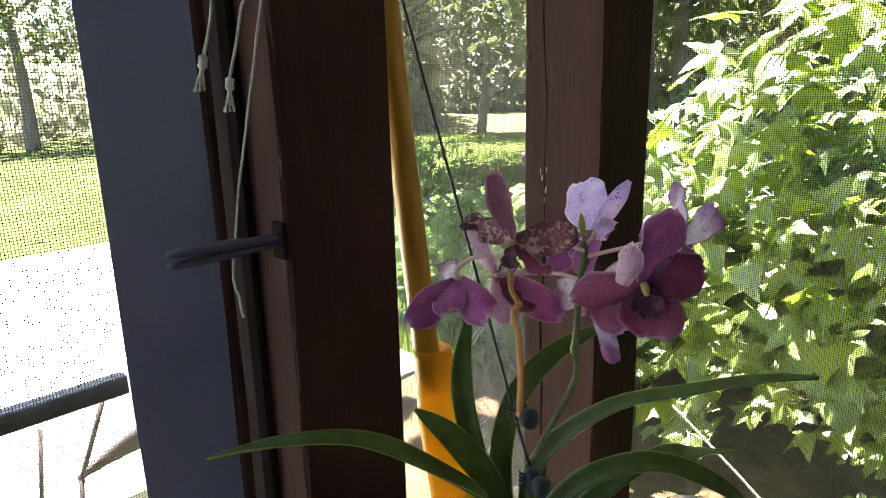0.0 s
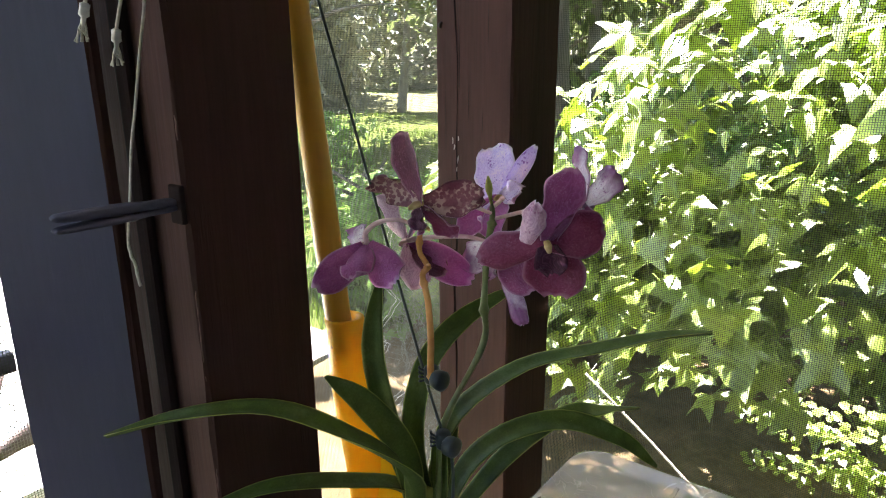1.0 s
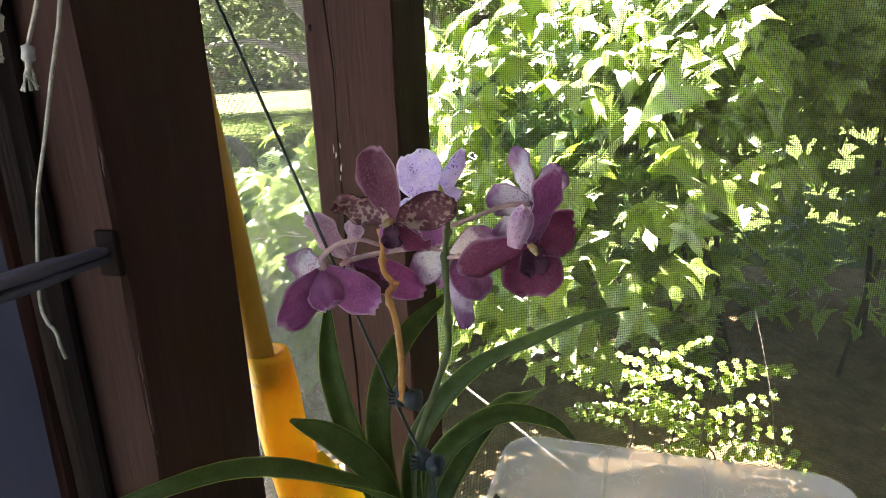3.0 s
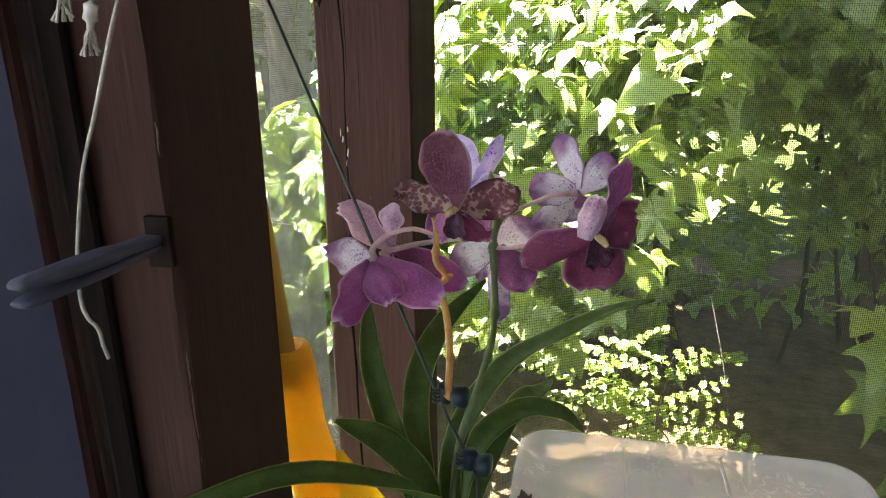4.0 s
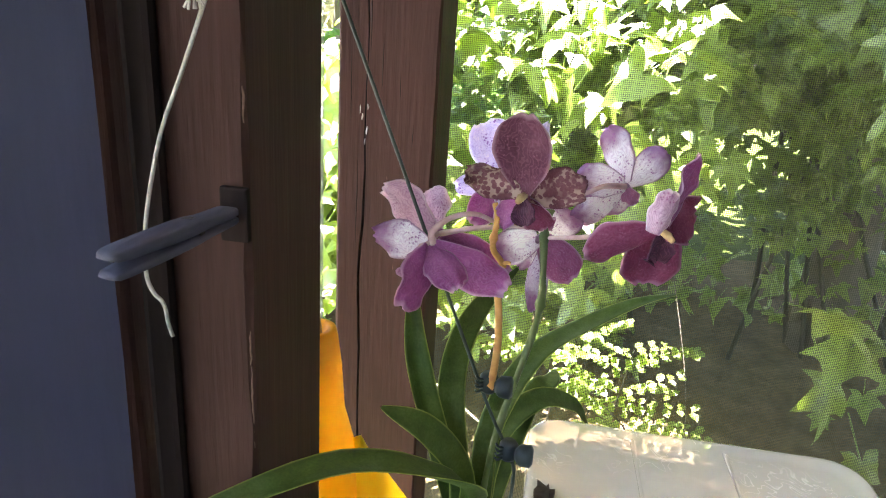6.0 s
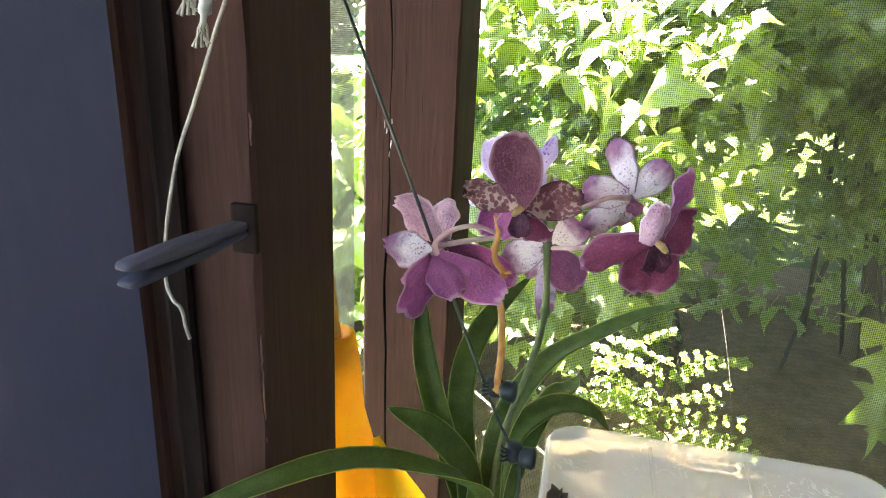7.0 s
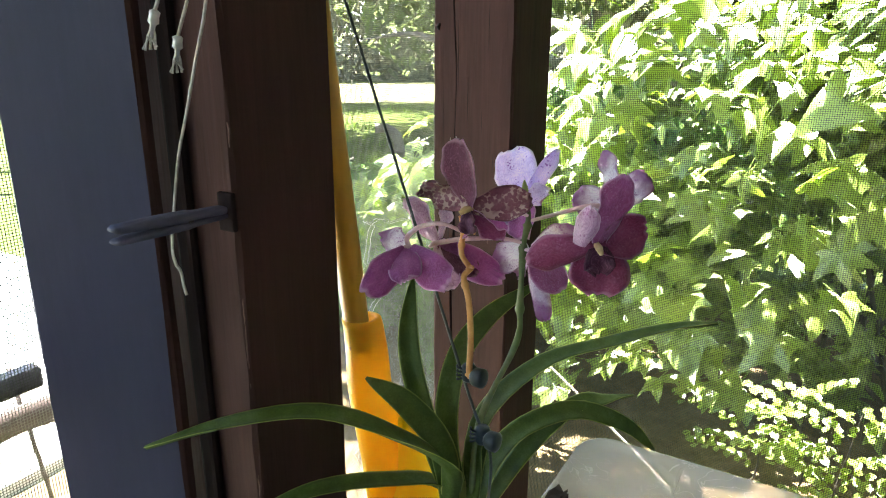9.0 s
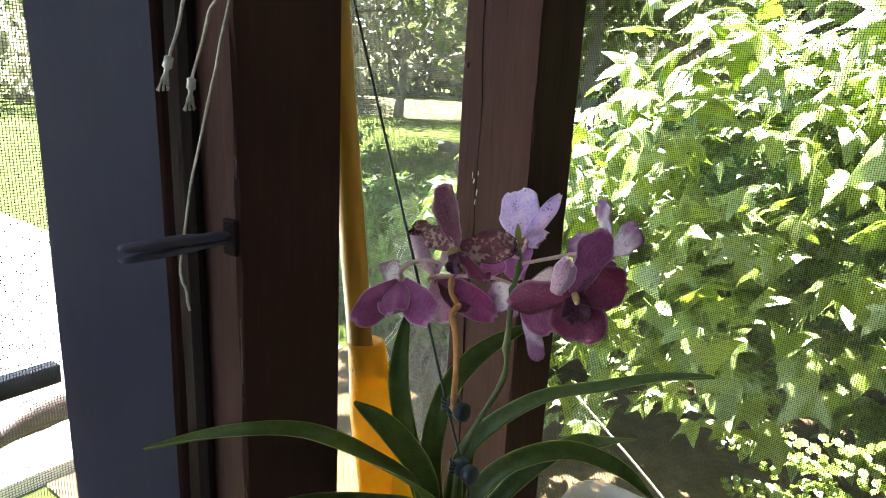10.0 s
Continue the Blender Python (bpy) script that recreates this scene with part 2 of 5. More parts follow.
_l.new(_nz.outputs[0], _bp.inputs["Height"])
_bp.inputs["Strength"].default_value, _bp.inputs["Distance"].default_value = 0.45, 0.002
_l.new(_bp.outputs[0], _b.inputs["Normal"]), _l.new(_bp.outputs[0], _b.inputs["Coat Normal"])
# thin and clear: most light goes straight through each wall of the bin, the rest meets a milky gloss
_t, _m = _n.new("ShaderNodeBsdfTransparent"), _n.new("ShaderNodeMixShader")
_t.inputs[0].default_value = (0.97, 0.955, 0.92, 1)
# Thin wavy lines of extra milkiness imitate glints reflected in the plastic.
_s, _g = _n.new("ShaderNodeTexNoise"), _n.new("ShaderNodeTexNoise")
_s.inputs["Scale"].default_value, _s.inputs["Detail"].default_value, _s.inputs["Distortion"].default_value = 46, 2, 1.0
_g.inputs["Scale"].default_value = 9
_d, _ab, _r, _r2, _mu, _ad = [_n.new(k) for k in ("ShaderNodeMath", "ShaderNodeMath", "ShaderNodeMapRange", "ShaderNodeMapRange", "ShaderNodeMath", "ShaderNodeMath")]
_d.operation, _ab.operation, _mu.operation, _ad.operation = "SUBTRACT", "ABSOLUTE", "MULTIPLY", "MULTIPLY_ADD"
_d.inputs[1].default_value = 0.5
_r.inputs[1].default_value, _r.inputs[2].default_value, _r.inputs[3].default_value, _r.inputs[4].default_value = 0.003, 0.014, 1.0, 0.0
_r2.inputs[1].default_value, _r2.inputs[2].default_value = 0.5, 0.6
_ad.inputs[1].default_value, _ad.inputs[2].default_value = 0.16, 0.43
for _q in (_s, _g):
    _l.new(_tc.outputs["Object"], _q.inputs["Vector"])
_l.new(_s.outputs[0], _d.inputs[0]), _l.new(_d.outputs[0], _ab.inputs[0]), _l.new(_ab.outputs[0], _r.inputs[0]), _l.new(_g.outputs[0], _r2.inputs[0])
_l.new(_r.outputs[0], _mu.inputs[0]), _l.new(_r2.outputs[0], _mu.inputs[1]), _l.new(_mu.outputs[0], _ad.inputs[0]), _l.new(_ad.outputs[0], _m.inputs[0])
_l.new(_t.outputs[0], _m.inputs[1]), _l.new(_b.outputs[0], _m.inputs[2]), _l.new(_m.outputs[0], _n["Material Output"].inputs[0])


# ---- building tools ----
def origin_of(ob):
    v = Vector()
    while ob:
        v = v + ob.location
        ob = ob.parent
    return v


def thing(name, at, label, category, group="", kind=""):
    ob = new(name)
    ob.location = at
    ob.empty_display_size = 0.02
    return tagged(ob, label, category, group, kind)


def finish(bm, material, smooth):
    me = bpy.data.meshes.new("mesh")
    bm.normal_update()
    bm.to_mesh(me)
    bm.free()
    for m in (material if isinstance(material, (list, tuple)) else (material,)):
        me.materials.append(m)
    if smooth:
        me.polygons.foreach_set("use_smooth", [True] * len(me.polygons))
    return me


def part(name, bm, material, parent=None, label="", smooth=False):
    """Links a bmesh, given in world places, as one mesh object under its parent."""
    if parent:
        bmesh.ops.translate(bm, verts=bm.verts, vec=-origin_of(parent))
    me = finish(bm, material, smooth)
    ob = new(name, me)
    ob.parent = parent
    return tagged(ob, label)


def box(bm, x0, x1, y0, y1, z0, z1, bevel=0.0, m=None):
    mm = Matrix.Translation(((x0 + x1) / 2, (y0 + y1) / 2, (z0 + z1) / 2)) @ Matrix.Diagonal((x1 - x0, y1 - y0, z1 - z0, 1))
    r = bmesh.ops.create_cube(bm, size=1, matrix=(m @ mm) if m else mm)
    if bevel:
        es = list({e for v in r["verts"] for e in v.link_edges})
        bmesh.ops.bevel(bm, geom=es, offset=bevel, segments=2, affect="EDGES", profile=0.6)
    return bm


def curve(pts, n):
    """A smooth line of n + 1 places through pts."""
    p = [Vector(q) for q in pts]
    p = [2 * p[0] - p[1]] + p + [2 * p[-1] - p[-2]]
    out, k = [], len(pts) - 1
    for i in range(n + 1):
        s = min(i * k / n, k - 1e-6)
        j, f = int(s), s - int(s)
        a, b, c, d = p[j], p[j + 1], p[j + 2], p[j + 3]
        out.append(0.5 * (2 * b + (c - a) * f + (2 * a - 5 * b + 4 * c - d) * f * f + (3 * b - a - 3 * c + d) * f ** 3))
    return out


def tube(bm, pts, radius, seg=8, closed=True):
    """A round bar along pts; radius: one number or one for each place."""
    pts = [Vector(p) for p in pts]
    rings, ref = [], None
    for i, p in enumerate(pts):
        d = (pts[min(i + 1, len(pts) - 1)] - pts[max(i - 1, 0)]).normalized()
        if ref is None:
            ref = d.orthogonal().normalized()
        ref = (ref - d * ref.dot(d)).normalized()
        side = d.cross(ref)
        r = radius[i] if isinstance(radius, (list, tuple)) else radius
        rings.append([bm.verts.new(p + (ref * math.cos(a) + side * math.sin(a)) * r)
                      for a in (math.tau * k / seg for k in range(seg))])
    for a, b in zip(rings, rings[1:]):
        for k in range(seg):
            bm.faces.new((a[k], a[(k + 1) % seg], b[(k + 1) % seg], b[k]))
    if closed:
        bm.faces.new(rings[0][::-1])
        bm.faces.new(rings[-1])
    return bm


def lathe(bm, centre, profile, seg=28):
    """A turned shape: profile of (radius, height) round an upright line at centre."""
    rings = []
    for r, z in profile:
        rings.append([bm.verts.new((centre[0] + r * math.cos(math.tau * k / seg), centre[1] + r * math.sin(math.tau * k / seg), centre[2] + z))
                      for k in range(seg)])
    for a, b in zip(rings, rings[1:]):
        for k in range(seg):
            bm.faces.new((a[k], a[(k + 1) % seg], b[(k + 1) % seg], b[k]))
    bm.faces.new(rings[0][::-1])
    bm.faces.new(rings[-1])
    return bm


# ---- the porch ----
FLOOR, ROOF, GROUND = 0.0, 2.42, -0.12


def post(name, x0, x1, y0, y1, z0, z1, label, crack=None, seed=1, material=M_POST, wobble=0.0008):
    """A squared timber post with eased, worn edges; crack: (x, width, depth) of the split in its south face."""
    rng = random.Random(seed)
    bm = bmesh.new()
    n = 90
    rings = []
    b = 0.0022
    wx = [rng.uniform(0, 6.3) for _ in range(3)]
    for i in range(n + 1):
        z = z0 + (z1 - z0) * i / n
        q = [rng.uniform(-wobble, wobble) for _ in range(8)]
        prof = [(x0 + b + q[0], y0), (x0, y0 + b + q[1]), (x0, y1 - b), (x0 + b, y1), (x1 - b, y1), (x1, y1 - b), (x1, y0 + b + q[2]), (x1 - b + q[3], y0)]
        if crack:
            cx, w, dep = crack
            c = cx + 0.0016 * math.sin(z * 17 + wx[0]) + 0.001 * math.sin(z * 41 + wx[1]) + rng.uniform(-0.0005, 0.0005)
            ww = w * (0.35 + 0.65 * abs(math.sin(z * 6.1 + wx[2]))) * rng.uniform(0.75, 1.2)
            prof += [(c + ww / 2, y0), (c + rng.uniform(-0.0004, 0.0004), y0 + dep), (c - ww / 2, y0)]
        rings.append([bm.verts.new((x, y, z)) for x, y in prof])
    k = len(rings[0])
    for a, c in zip(rings, rings[1:]):
        for j in range(k):
            f = bm.faces.new((a[j], a[(j + 1) % k], c[(j + 1) % k], c[j]))
            if crack and j in (8, 9):
                f.material_index = 1
    bm.faces.new(rings[0])
    bm.faces.new(rings[-1][::-1])
    bmesh.ops.recalc_face_normals(bm, faces=bm.faces)
    ob = part(name, bm, (material, M_CRACK))
    return tagged(ob, label, "post")


corner_post = post("corner_post", -0.474, -0.385, 0.626, 0.715, FLOOR, ROOF - 0.1, "brown stained square timber corner post with a long split", (-0.449, 0.0026, 0.012), 3)
door_post = post("side_post", -0.494, -0.405, 0.297, 0.386, FLOOR, ROOF - 0.1, "brown stained square timber post beside the blind cords", None, 5, wobble=0.0012)
bm = bmesh.new()
prof = [(-0.514, 0.2335), (-0.5105, 0.232), (-0.4535, 0.2765), (-0.452, 0.2795), (-0.452, 0.284), (-0.514, 0.284)]
rings = [[bm.verts.new((x + 0.0005 * math.sin(k * 2.1 + i), y + 0.0006 * math.sin(k * 1.3 + i), FLOOR + (ROOF - 0.1) * k / 40)) for i, (x, y) in enumerate(prof)] for k in range(41)]
for a, b in zip(rings, rings[1:]):
    for j in range(6):
        bm.faces.new((a[j], a[(j + 1) % 6], b[(j + 1) % 6], b[j])).material_index = 1 if j in (2, 3) else 0
bm.faces.new(rings[0][::-1]), bm.faces.new(rings[-1])
bmesh.ops.recalc_face_normals(bm, faces=bm.faces)
trim_post = tagged(part("trim_post", bm, (M_BOARD, M_POST)), "dark timber upright with blue lens glare in its colour, beside the brown post", "post")
# Dark strip stands in for the shade in the gap beside the post.
part("recess_shade_strip", box(bmesh.new(), -0.4518, -0.4385, 0.2900, 0.2967, FLOOR, ROOF - 0.1, 0.003), M_DARK_FILL, trim_post, "narrow dark strip standing in for recess shade")

# worn, chipped arrises on the side post
rng = random.Random(17)
for k in range(9):
    z = rng.uniform(0.82, 1.06) if k % 3 else rng.uniform(1.06, 1.5)
    h, w = rng.uniform(0.006, 0.024), rng.uniform(0.0003, 0.0006)
    bm = bmesh.new()
    tube(bm, [(-0.4062 + rng.uniform(-0.0006, 0.0002), 0.2978 + 0.0002 * math.sin(3 * i), z + h * i / 5) for i in range(6)], [w * (0.35 + math.sin(math.pi * (i + 0.5) / 6)) for i in range(6)], 5)
    part("chip", bm, M_SCAR, door_post, smooth=True)

# small splits, a knot and bare scratches on the corner post
for nm, x, z, w, h, mt in (("split", -0.4455, 1.19, 0.0011, 0.075, M_CRACK), ("split", -0.425, 1.28, 0.0009, 0.05, M_CRACK), ("split", -0.455, 1.02, 0.0010, 0.09, M_CRACK),
                           ("split", -0.418, 1.13, 0.0007, 0.03, M_CRACK), ("split", -0.405, 1.09, 0.0007, 0.024, M_CRACK),
                           ("scratch", -0.4515, 1.104, 0.0013, 0.006, M_WEB), ("scratch", -0.447, 1.092, 0.0014, 0.008, M_WEB), ("scratch", -0.4465, 1.113, 0.0012, 0.005, M_WEB), ("scratch", -0.4535, 1.110, 0.0008, 0.009, M_WEB), ("scratch", -0.4485, 1.082, 0.0008, 0.006, M_WEB), ("split", -0.434, 1.15, 0.0008, 0.05, M_CRACK), ("split", -0.462, 1.13, 0.0007, 0.08, M_CRACK), ("split", -0.412, 1.22, 0.0007, 0.06, M_CRACK), ("split", -0.397, 1.02, 0.0008, 0.07, M_CRACK), ("scratch", -0.427, 1.05, 0.0006, 0.006, M_SCAR), ("scratch", -0.408, 1.01, 0.0006, 0.007, M_SCAR), ("scratch", -0.418, 0.965, 0.0006, 0.008, M_SCAR),
                           ("knot", -0.467, 1.221, 0.004, 0.006, M_CRACK)):
    bm = bmesh.new()
    pts = [(x + 0.3 * w * math.sin(7 * i + z * 90), 0.6262, z - h / 2 + h * i / 6) for i in range(7)]
    tube(bm, pts, [w * 0.5 * (0.25 + math.sin(math.pi * (i + 0.4) / 7)) for i in range(7)], 5)
    part(nm, bm, mt, corner_post, smooth=True)


def screen(name, axis, at, a0, a1, z0, z1, label, r=0.0002, material=M_WIRE):
    """An insect screen of single crossing wires in the plane axis = at."""
    pitch = 0.0019
    vs, fs = [], []

    def bar(p, q, u, v):
        i = len(vs)
        for e in (p, q):
            for s, t in ((-1, -1), (1, -1), (1, 1), (-1, 1)):
                vs.append(tuple(e[k] + r * (s * u[k] + t * v[k]) for k in range(3)))
        for k in range(4):
            fs.append((i + k, i + (k + 1) % 4, i + 4 + (k + 1) % 4, i + 4 + k))

    def place(a, z, off):
        return (at + off, a, z) if axis == "x" else (a, at + off, z)
    ua = (0, 1, 0) if axis == "x" else (1, 0, 0)
    un = (1, 0, 0) if axis == "x" else (0, 1, 0)
    for i in range(int((a1 - a0) / pitch)):
        a = a0 + (i + 0.5) * pitch
        bar(place(a, z0, 0), place(a, z1, 0), ua, un)
    for i in range(int((z1 - z0) / pitch)):
        z = z0 + (i + 0.5) * pitch
        bar(place(a0, z, 2 * r), place(a1, z, 2 * r), (0, 0, 1), un)
    me = bpy.data.meshes.new("mesh")
    me.from_pydata(vs, [], fs)
    me.materials.append(material)
    return tagged(new(name, me), label, "screen", kind="structure")


screen("screen_north", "y", 0.722, -0.50, 0.45, 0.42, 2.1, "grey woven insect screen stretched past the corner post", 0.00021)
screen("screen_west", "x", -0.519, -0.75, 0.72, 0.70, 1.75, "grey woven insect screen behind the posts", 0.00018, M_WIRE_VEIL)

bm = bmesh.new()
box(bm, -0.536, -0.524, -0.7, 0.236, 0.992, 1.006, 0.002)
tagged(part("screen_rail", bm, M_RAIL), "dark narrow rail across the screen", "rail", kind="structure")


def slab(name, dims, material, label, category, bevel=0.0):
    bm = bmesh.new()
    box(bm, *dims, bevel)
    return tagged(part(name, bm, material), label, category, kind="structure")


# Unseen porch shell: walls block light, the window and overhang shape it.
slab("floor", (-0.56, 2.6, -2.5, 0.78, -0.06, FLOOR), M_FLOOR, "weathered grey-brown porch floor boards", "floor")
slab("ceiling", (-1.22, 2.9, -3.0, 1.15, ROOF, ROOF + 0.12), M_CEIL, "unseen pale grey boarded ceiling, its overhang set to shade the screens", "ceiling")
slab("wall_east", (2.5, 2.6, -2.5, 0.78, FLOOR, ROOF), M_SIDING, "unseen grey boarded wall added to bounce light on the posts", "wall")
bm = bmesh.new()
box(bm, -0.56, 2.5, -2.6, -2.5, FLOOR, 0.95), box(bm, -0.56, -0.46, -2.6, -2.5, 0.95, ROOF), box(bm, 0.3, 2.5, -2.6, -2.5, 0.95, ROOF), box(bm, -0.46, 0.3, -2.6, -2.5, 2.05, ROOF)
tagged(part("wall_south", bm, M_WALL), "unseen pale grey boarded wall with one open window added for light", "wall", kind="structure")
bm = bmesh.new()
box(bm, -0.385, 0.45, 0.66, 0.715, FLOOR, 0.42), box(bm, 0.45, 2.5, 0.66, 0.76, FLOOR, ROOF)
tagged(part("wall_north", bm, M_WALL), "unseen pale grey boarded wall beside the screen, added to block light", "wall", kind="structure")
bm = bmesh.new()
box(bm, -0.51, -0.45, -0.7, 0.232, FLOOR, 0.68), box(bm, -0.56, -0.46, -2.5, -0.7, FLOOR, ROOF)
tagged(part("wall_west", bm, M_WALL), "unseen pale grey boarded wall beside the screen, added to block light", "wall", kind="structure")
slab("beam_north", (-0.5, 2.5, 0.63, 0.715, ROOF - 0.14, ROOF - 0.004), M_POST, "brown timber beam under the ceiling", "beam")
slab("beam_west", (-0.494, -0.41, -0.7, 0.628, ROOF - 0.14, ROOF - 0.004), M_POST, "brown timber beam under the ceiling", "beam")

bench = thing("potting_bench", (0.0, 0.4, FLOOR), "dark wooden potting bench along the screen", "bench")
for i in range(5):
    part("slat", box(bmesh.new(), -0.44, 0.46, 0.14 + i * 0.080, 0.212 + i * 0.080, 0.675, 0.70, 0.002), M_BENCH, bench)
for x in (-0.40, 0.36):
    for y in (0.16, 0.54):
        part("leg", box(bmesh.new(), x, x + 0.05, y, y + 0.05, FLOOR, 0.675, 0.002), M_BENCH, bench)

# ---- blind cords and peg ----
def cord(pts, tassel, label, free=None):
    c = thing("blind_cord", pts[0], label, "cord", "cords of the blind")
    part("string", tube(bmesh.new(), curve(pts, 42), 0.00085, 6), M_CORD, c, smooth=True)
    if tassel:
        a, b = Vector(pts[-1]), Vector(tassel)
        d = (b - a).normalized()
        q = [a - d * 0.001, a, a + d * 0.0022, a + d * 0.005, a + d * 0.0062, a + d * 0.012]
        part("knot", tube(bmesh.new(), q, [0.0009, 0.0025, 0.0023, 0.0026, 0.0013, 0.0010], 10), M_TASSEL, c, smooth=True)
        bm = bmesh.new()
        rng = random.Random(4)
        for _ in range(9):
            tube(bm, [a + d * 0.006, a + d * 0.011 + Vector((rng.uniform(-1, 1), rng.uniform(-1, 1), 0)) * 0.0016,
                      a + d * 0.0165 + Vector((rng.uniform(-1, 1), rng.uniform(-1, 1), rng.uniform(-0.6, 0.6))) * 0.0030], 0.0005, 4)
        tagged(part("frayed_end", bm, M_CORD, c, "frayed pale cord fibres"), kind="stuff")
    return c


cord([(-0.352, 0.287, 1.62), (-0.38, 0.286, 1.30), (-0.3985, 0.285, 1.225), (-0.412, 0.285, 1.192), (-0.424, 0.285, 1.163), (-0.434, 0.285, 1.14), (-0.441, 0.284, 1.112),
      (-0.442, 0.281, 1.094), (-0.4404, 0.2785, 1.083), (-0.4384, 0.278, 1.0782), (-0.4362, 0.277, 1.0762), (-0.4338, 0.277, 1.0742), (-0.4325, 0.2772, 1.0705), (-0.4318, 0.277, 1.065), (-0.4302, 0.2772, 1.0588)], None, "long pale cord held by a grey peg")
cord([(-0.35, 0.256, 1.60), (-0.374, 0.255, 1.29), (-0.386, 0.254, 1.238), (-0.398, 0.253, 1.214)], (-0.402, 0.250, 1.195), "short pale blind cord ending in a knotted tassel")
cord([(-0.36, 0.275, 1.60), (-0.374, 0.273, 1.29), (-0.391, 0.272, 1.235), (-0.4065, 0.271, 1.203)], (-0.411, 0.271, 1.183), "short pale blind cord ending in a knotted tassel")
cord([(-0.395, 0.29, 1.62), (-0.402, 0.291, 1.40), (-0.401, 0.292, 1.268)], (-0.401, 0.291, 1.247), "short pale blind cord ending in a knotted tassel")

slab("blind_rail", (-0.42, 0.3, 0.255, 0.296, 1.60, 1.64), M_BENCH, "brown wooden head rail of the blind cords", "rail", 0.003)

peg = thing("clothes_peg", (-0.418, 0.297, 1.108), "weathered grey wooden clothes peg clamped on the post", "clothes peg")
for s in (1, -1):
    bm = bmesh.new()
    a, b = Vector((-0.411, 0.2975, 1.1080 + s * 0.0016)), Vector((-0.4230, 0.2314, 1.1062 + s * 0.0034))
    ax = (b - a).normalized()
    side = Vector((0, 0, 1)).cross(ax).normalized()
    rings = []
    for f, h, w in ((0, 0.0016, 0.003), (0.1, 0.0024, 0.0042), (0.3, 0.0022, 0.0046), (0.4, 0.0030, 0.0047), (0.5, 0.0032, 0.0048), (0.7, 0.0029, 0.0048), (0.9, 0.0024, 0.0047), (0.97, 0.0020, 0.0042), (1.0, 0.0010, 0.0030)):
        p = a.lerp(b, f)
        rings.append([bm.verts.new(p + side * w * math.copysign(abs(math.cos(t)) ** 0.45, math.cos(t)) * 1.1 + Vector((0, 0, 1)) * h * (0.95 if s > 0 else 0.7) * math.copysign(abs(math.sin(t)) ** 0.45, math.sin(t))) for t in (math.tau * (k + 0.5) / 10 for k in range(10))])
    for p, q in zip(rings, rings[1:]):
        for k in range(10):
            bm.faces.new((p[k], p[(k + 1) % 10], q[(k + 1) % 10], q[k]))
    bm.faces.new(rings[0][::-1]), bm.faces.new(rings[-1])
    bmesh.ops.recalc_face_normals(bm, faces=bm.faces)
    part("peg_arm", bm, M_PIN, peg, smooth=True)
bm = bmesh.new()
for k in range(3):
    tube(bm, [(-0.4165 + 0.0052 * math.cos(t), 0.270 + k * 0.0011, 1.1072 + 0.0052 * math.sin(t)) for t in (math.tau * i / 16 for i in range(17))], 0.0005, 5, False)
part("spring", bm, M_STEEL, peg, "thin steel spring")
part("dark_block", box(bmesh.new(), -0.4160, -0.4040, 0.2935, 0.2972, 1.0965, 1.1195, 0.0012), M_DARK_FILL, peg, "dark block at the clamped end of the peg")

# ---- yellow garden tool ----
tool = thing("garden_tool", (-0.36, 0.47, 0.70), "yellow wooden handle in an orange plastic socket leaning between posts", "garden tool")
axis = curve([(-0.506, 0.440, 1.58), (-0.465, 0.439, 1.25), (-0.434, 0.439, 0.985), (-0.4325, 0.4405, 0.968)], 20)
part("handle", tube(bmesh.new(), axis, [0.0108 + 0.0003 * math.sin(i * 1.3) for i in range(21)], 18), M_BAMBOO, tool, smooth=True)


def loft(bm, rings_in, cap=True):
    """Joins ovals (place, half width, half depth, turn in degrees) into one hull."""
    rings, n = [], 22
    for p, w, d, turn in rings_in:
        c, s = math.cos(radians(turn)), math.sin(radians(turn))
        rings.append([bm.verts.new((p[0] + c * w * math.cos(t) - s * d * math.sin(t), p[1] + s * w * math.cos(t) + c * d * math.sin(t), p[2] + (p[3] if len(p) > 3 else 0) * math.cos(t)))
                      for t in (math.tau * k / n for k in range(n))])
    for a, b in zip(rings, rings[1:]):
        for k in range(n):
            bm.faces.new((a[k], a[(k + 1) % n], b[(k + 1) % n], b[k]))
    if cap:
        bm.faces.new(rings[0][::-1]), bm.faces.new(rings[-1])
    bmesh.ops.recalc_face_normals(bm, faces=bm.faces)
    return bm


part("socket", loft(bmesh.new(), [((-0.4315, 0.442, 0.975), 0.0112, 0.0112, 44), ((-0.4317, 0.442, 0.986), 0.0122, 0.0118, 44), ((-0.431, 0.4425, 0.9855), 0.0163, 0.0150, 44), ((-0.430, 0.4435, 0.979), 0.0166, 0.0153, 44), ((-0.4285, 0.4455, 0.955), 0.0178, 0.0160, 44),
                                ((-0.4275, 0.447, 0.92), 0.0190, 0.016, 44), ((-0.419, 0.447, 0.885), 0.0205, 0.015, 44), ((-0.411, 0.447, 0.855), 0.022, 0.014, 44), ((-0.406, 0.448, 0.835), 0.0245, 0.013, 44), ((-0.401, 0.449, 0.812), 0.0265, 0.011, 44), ((-0.397, 0.451, 0.79), 0.0275, 0.008, 44)]), M_ORANGE, tool, "orange plastic socket", smooth=True)
bm = bmesh.new()
rows_ = []
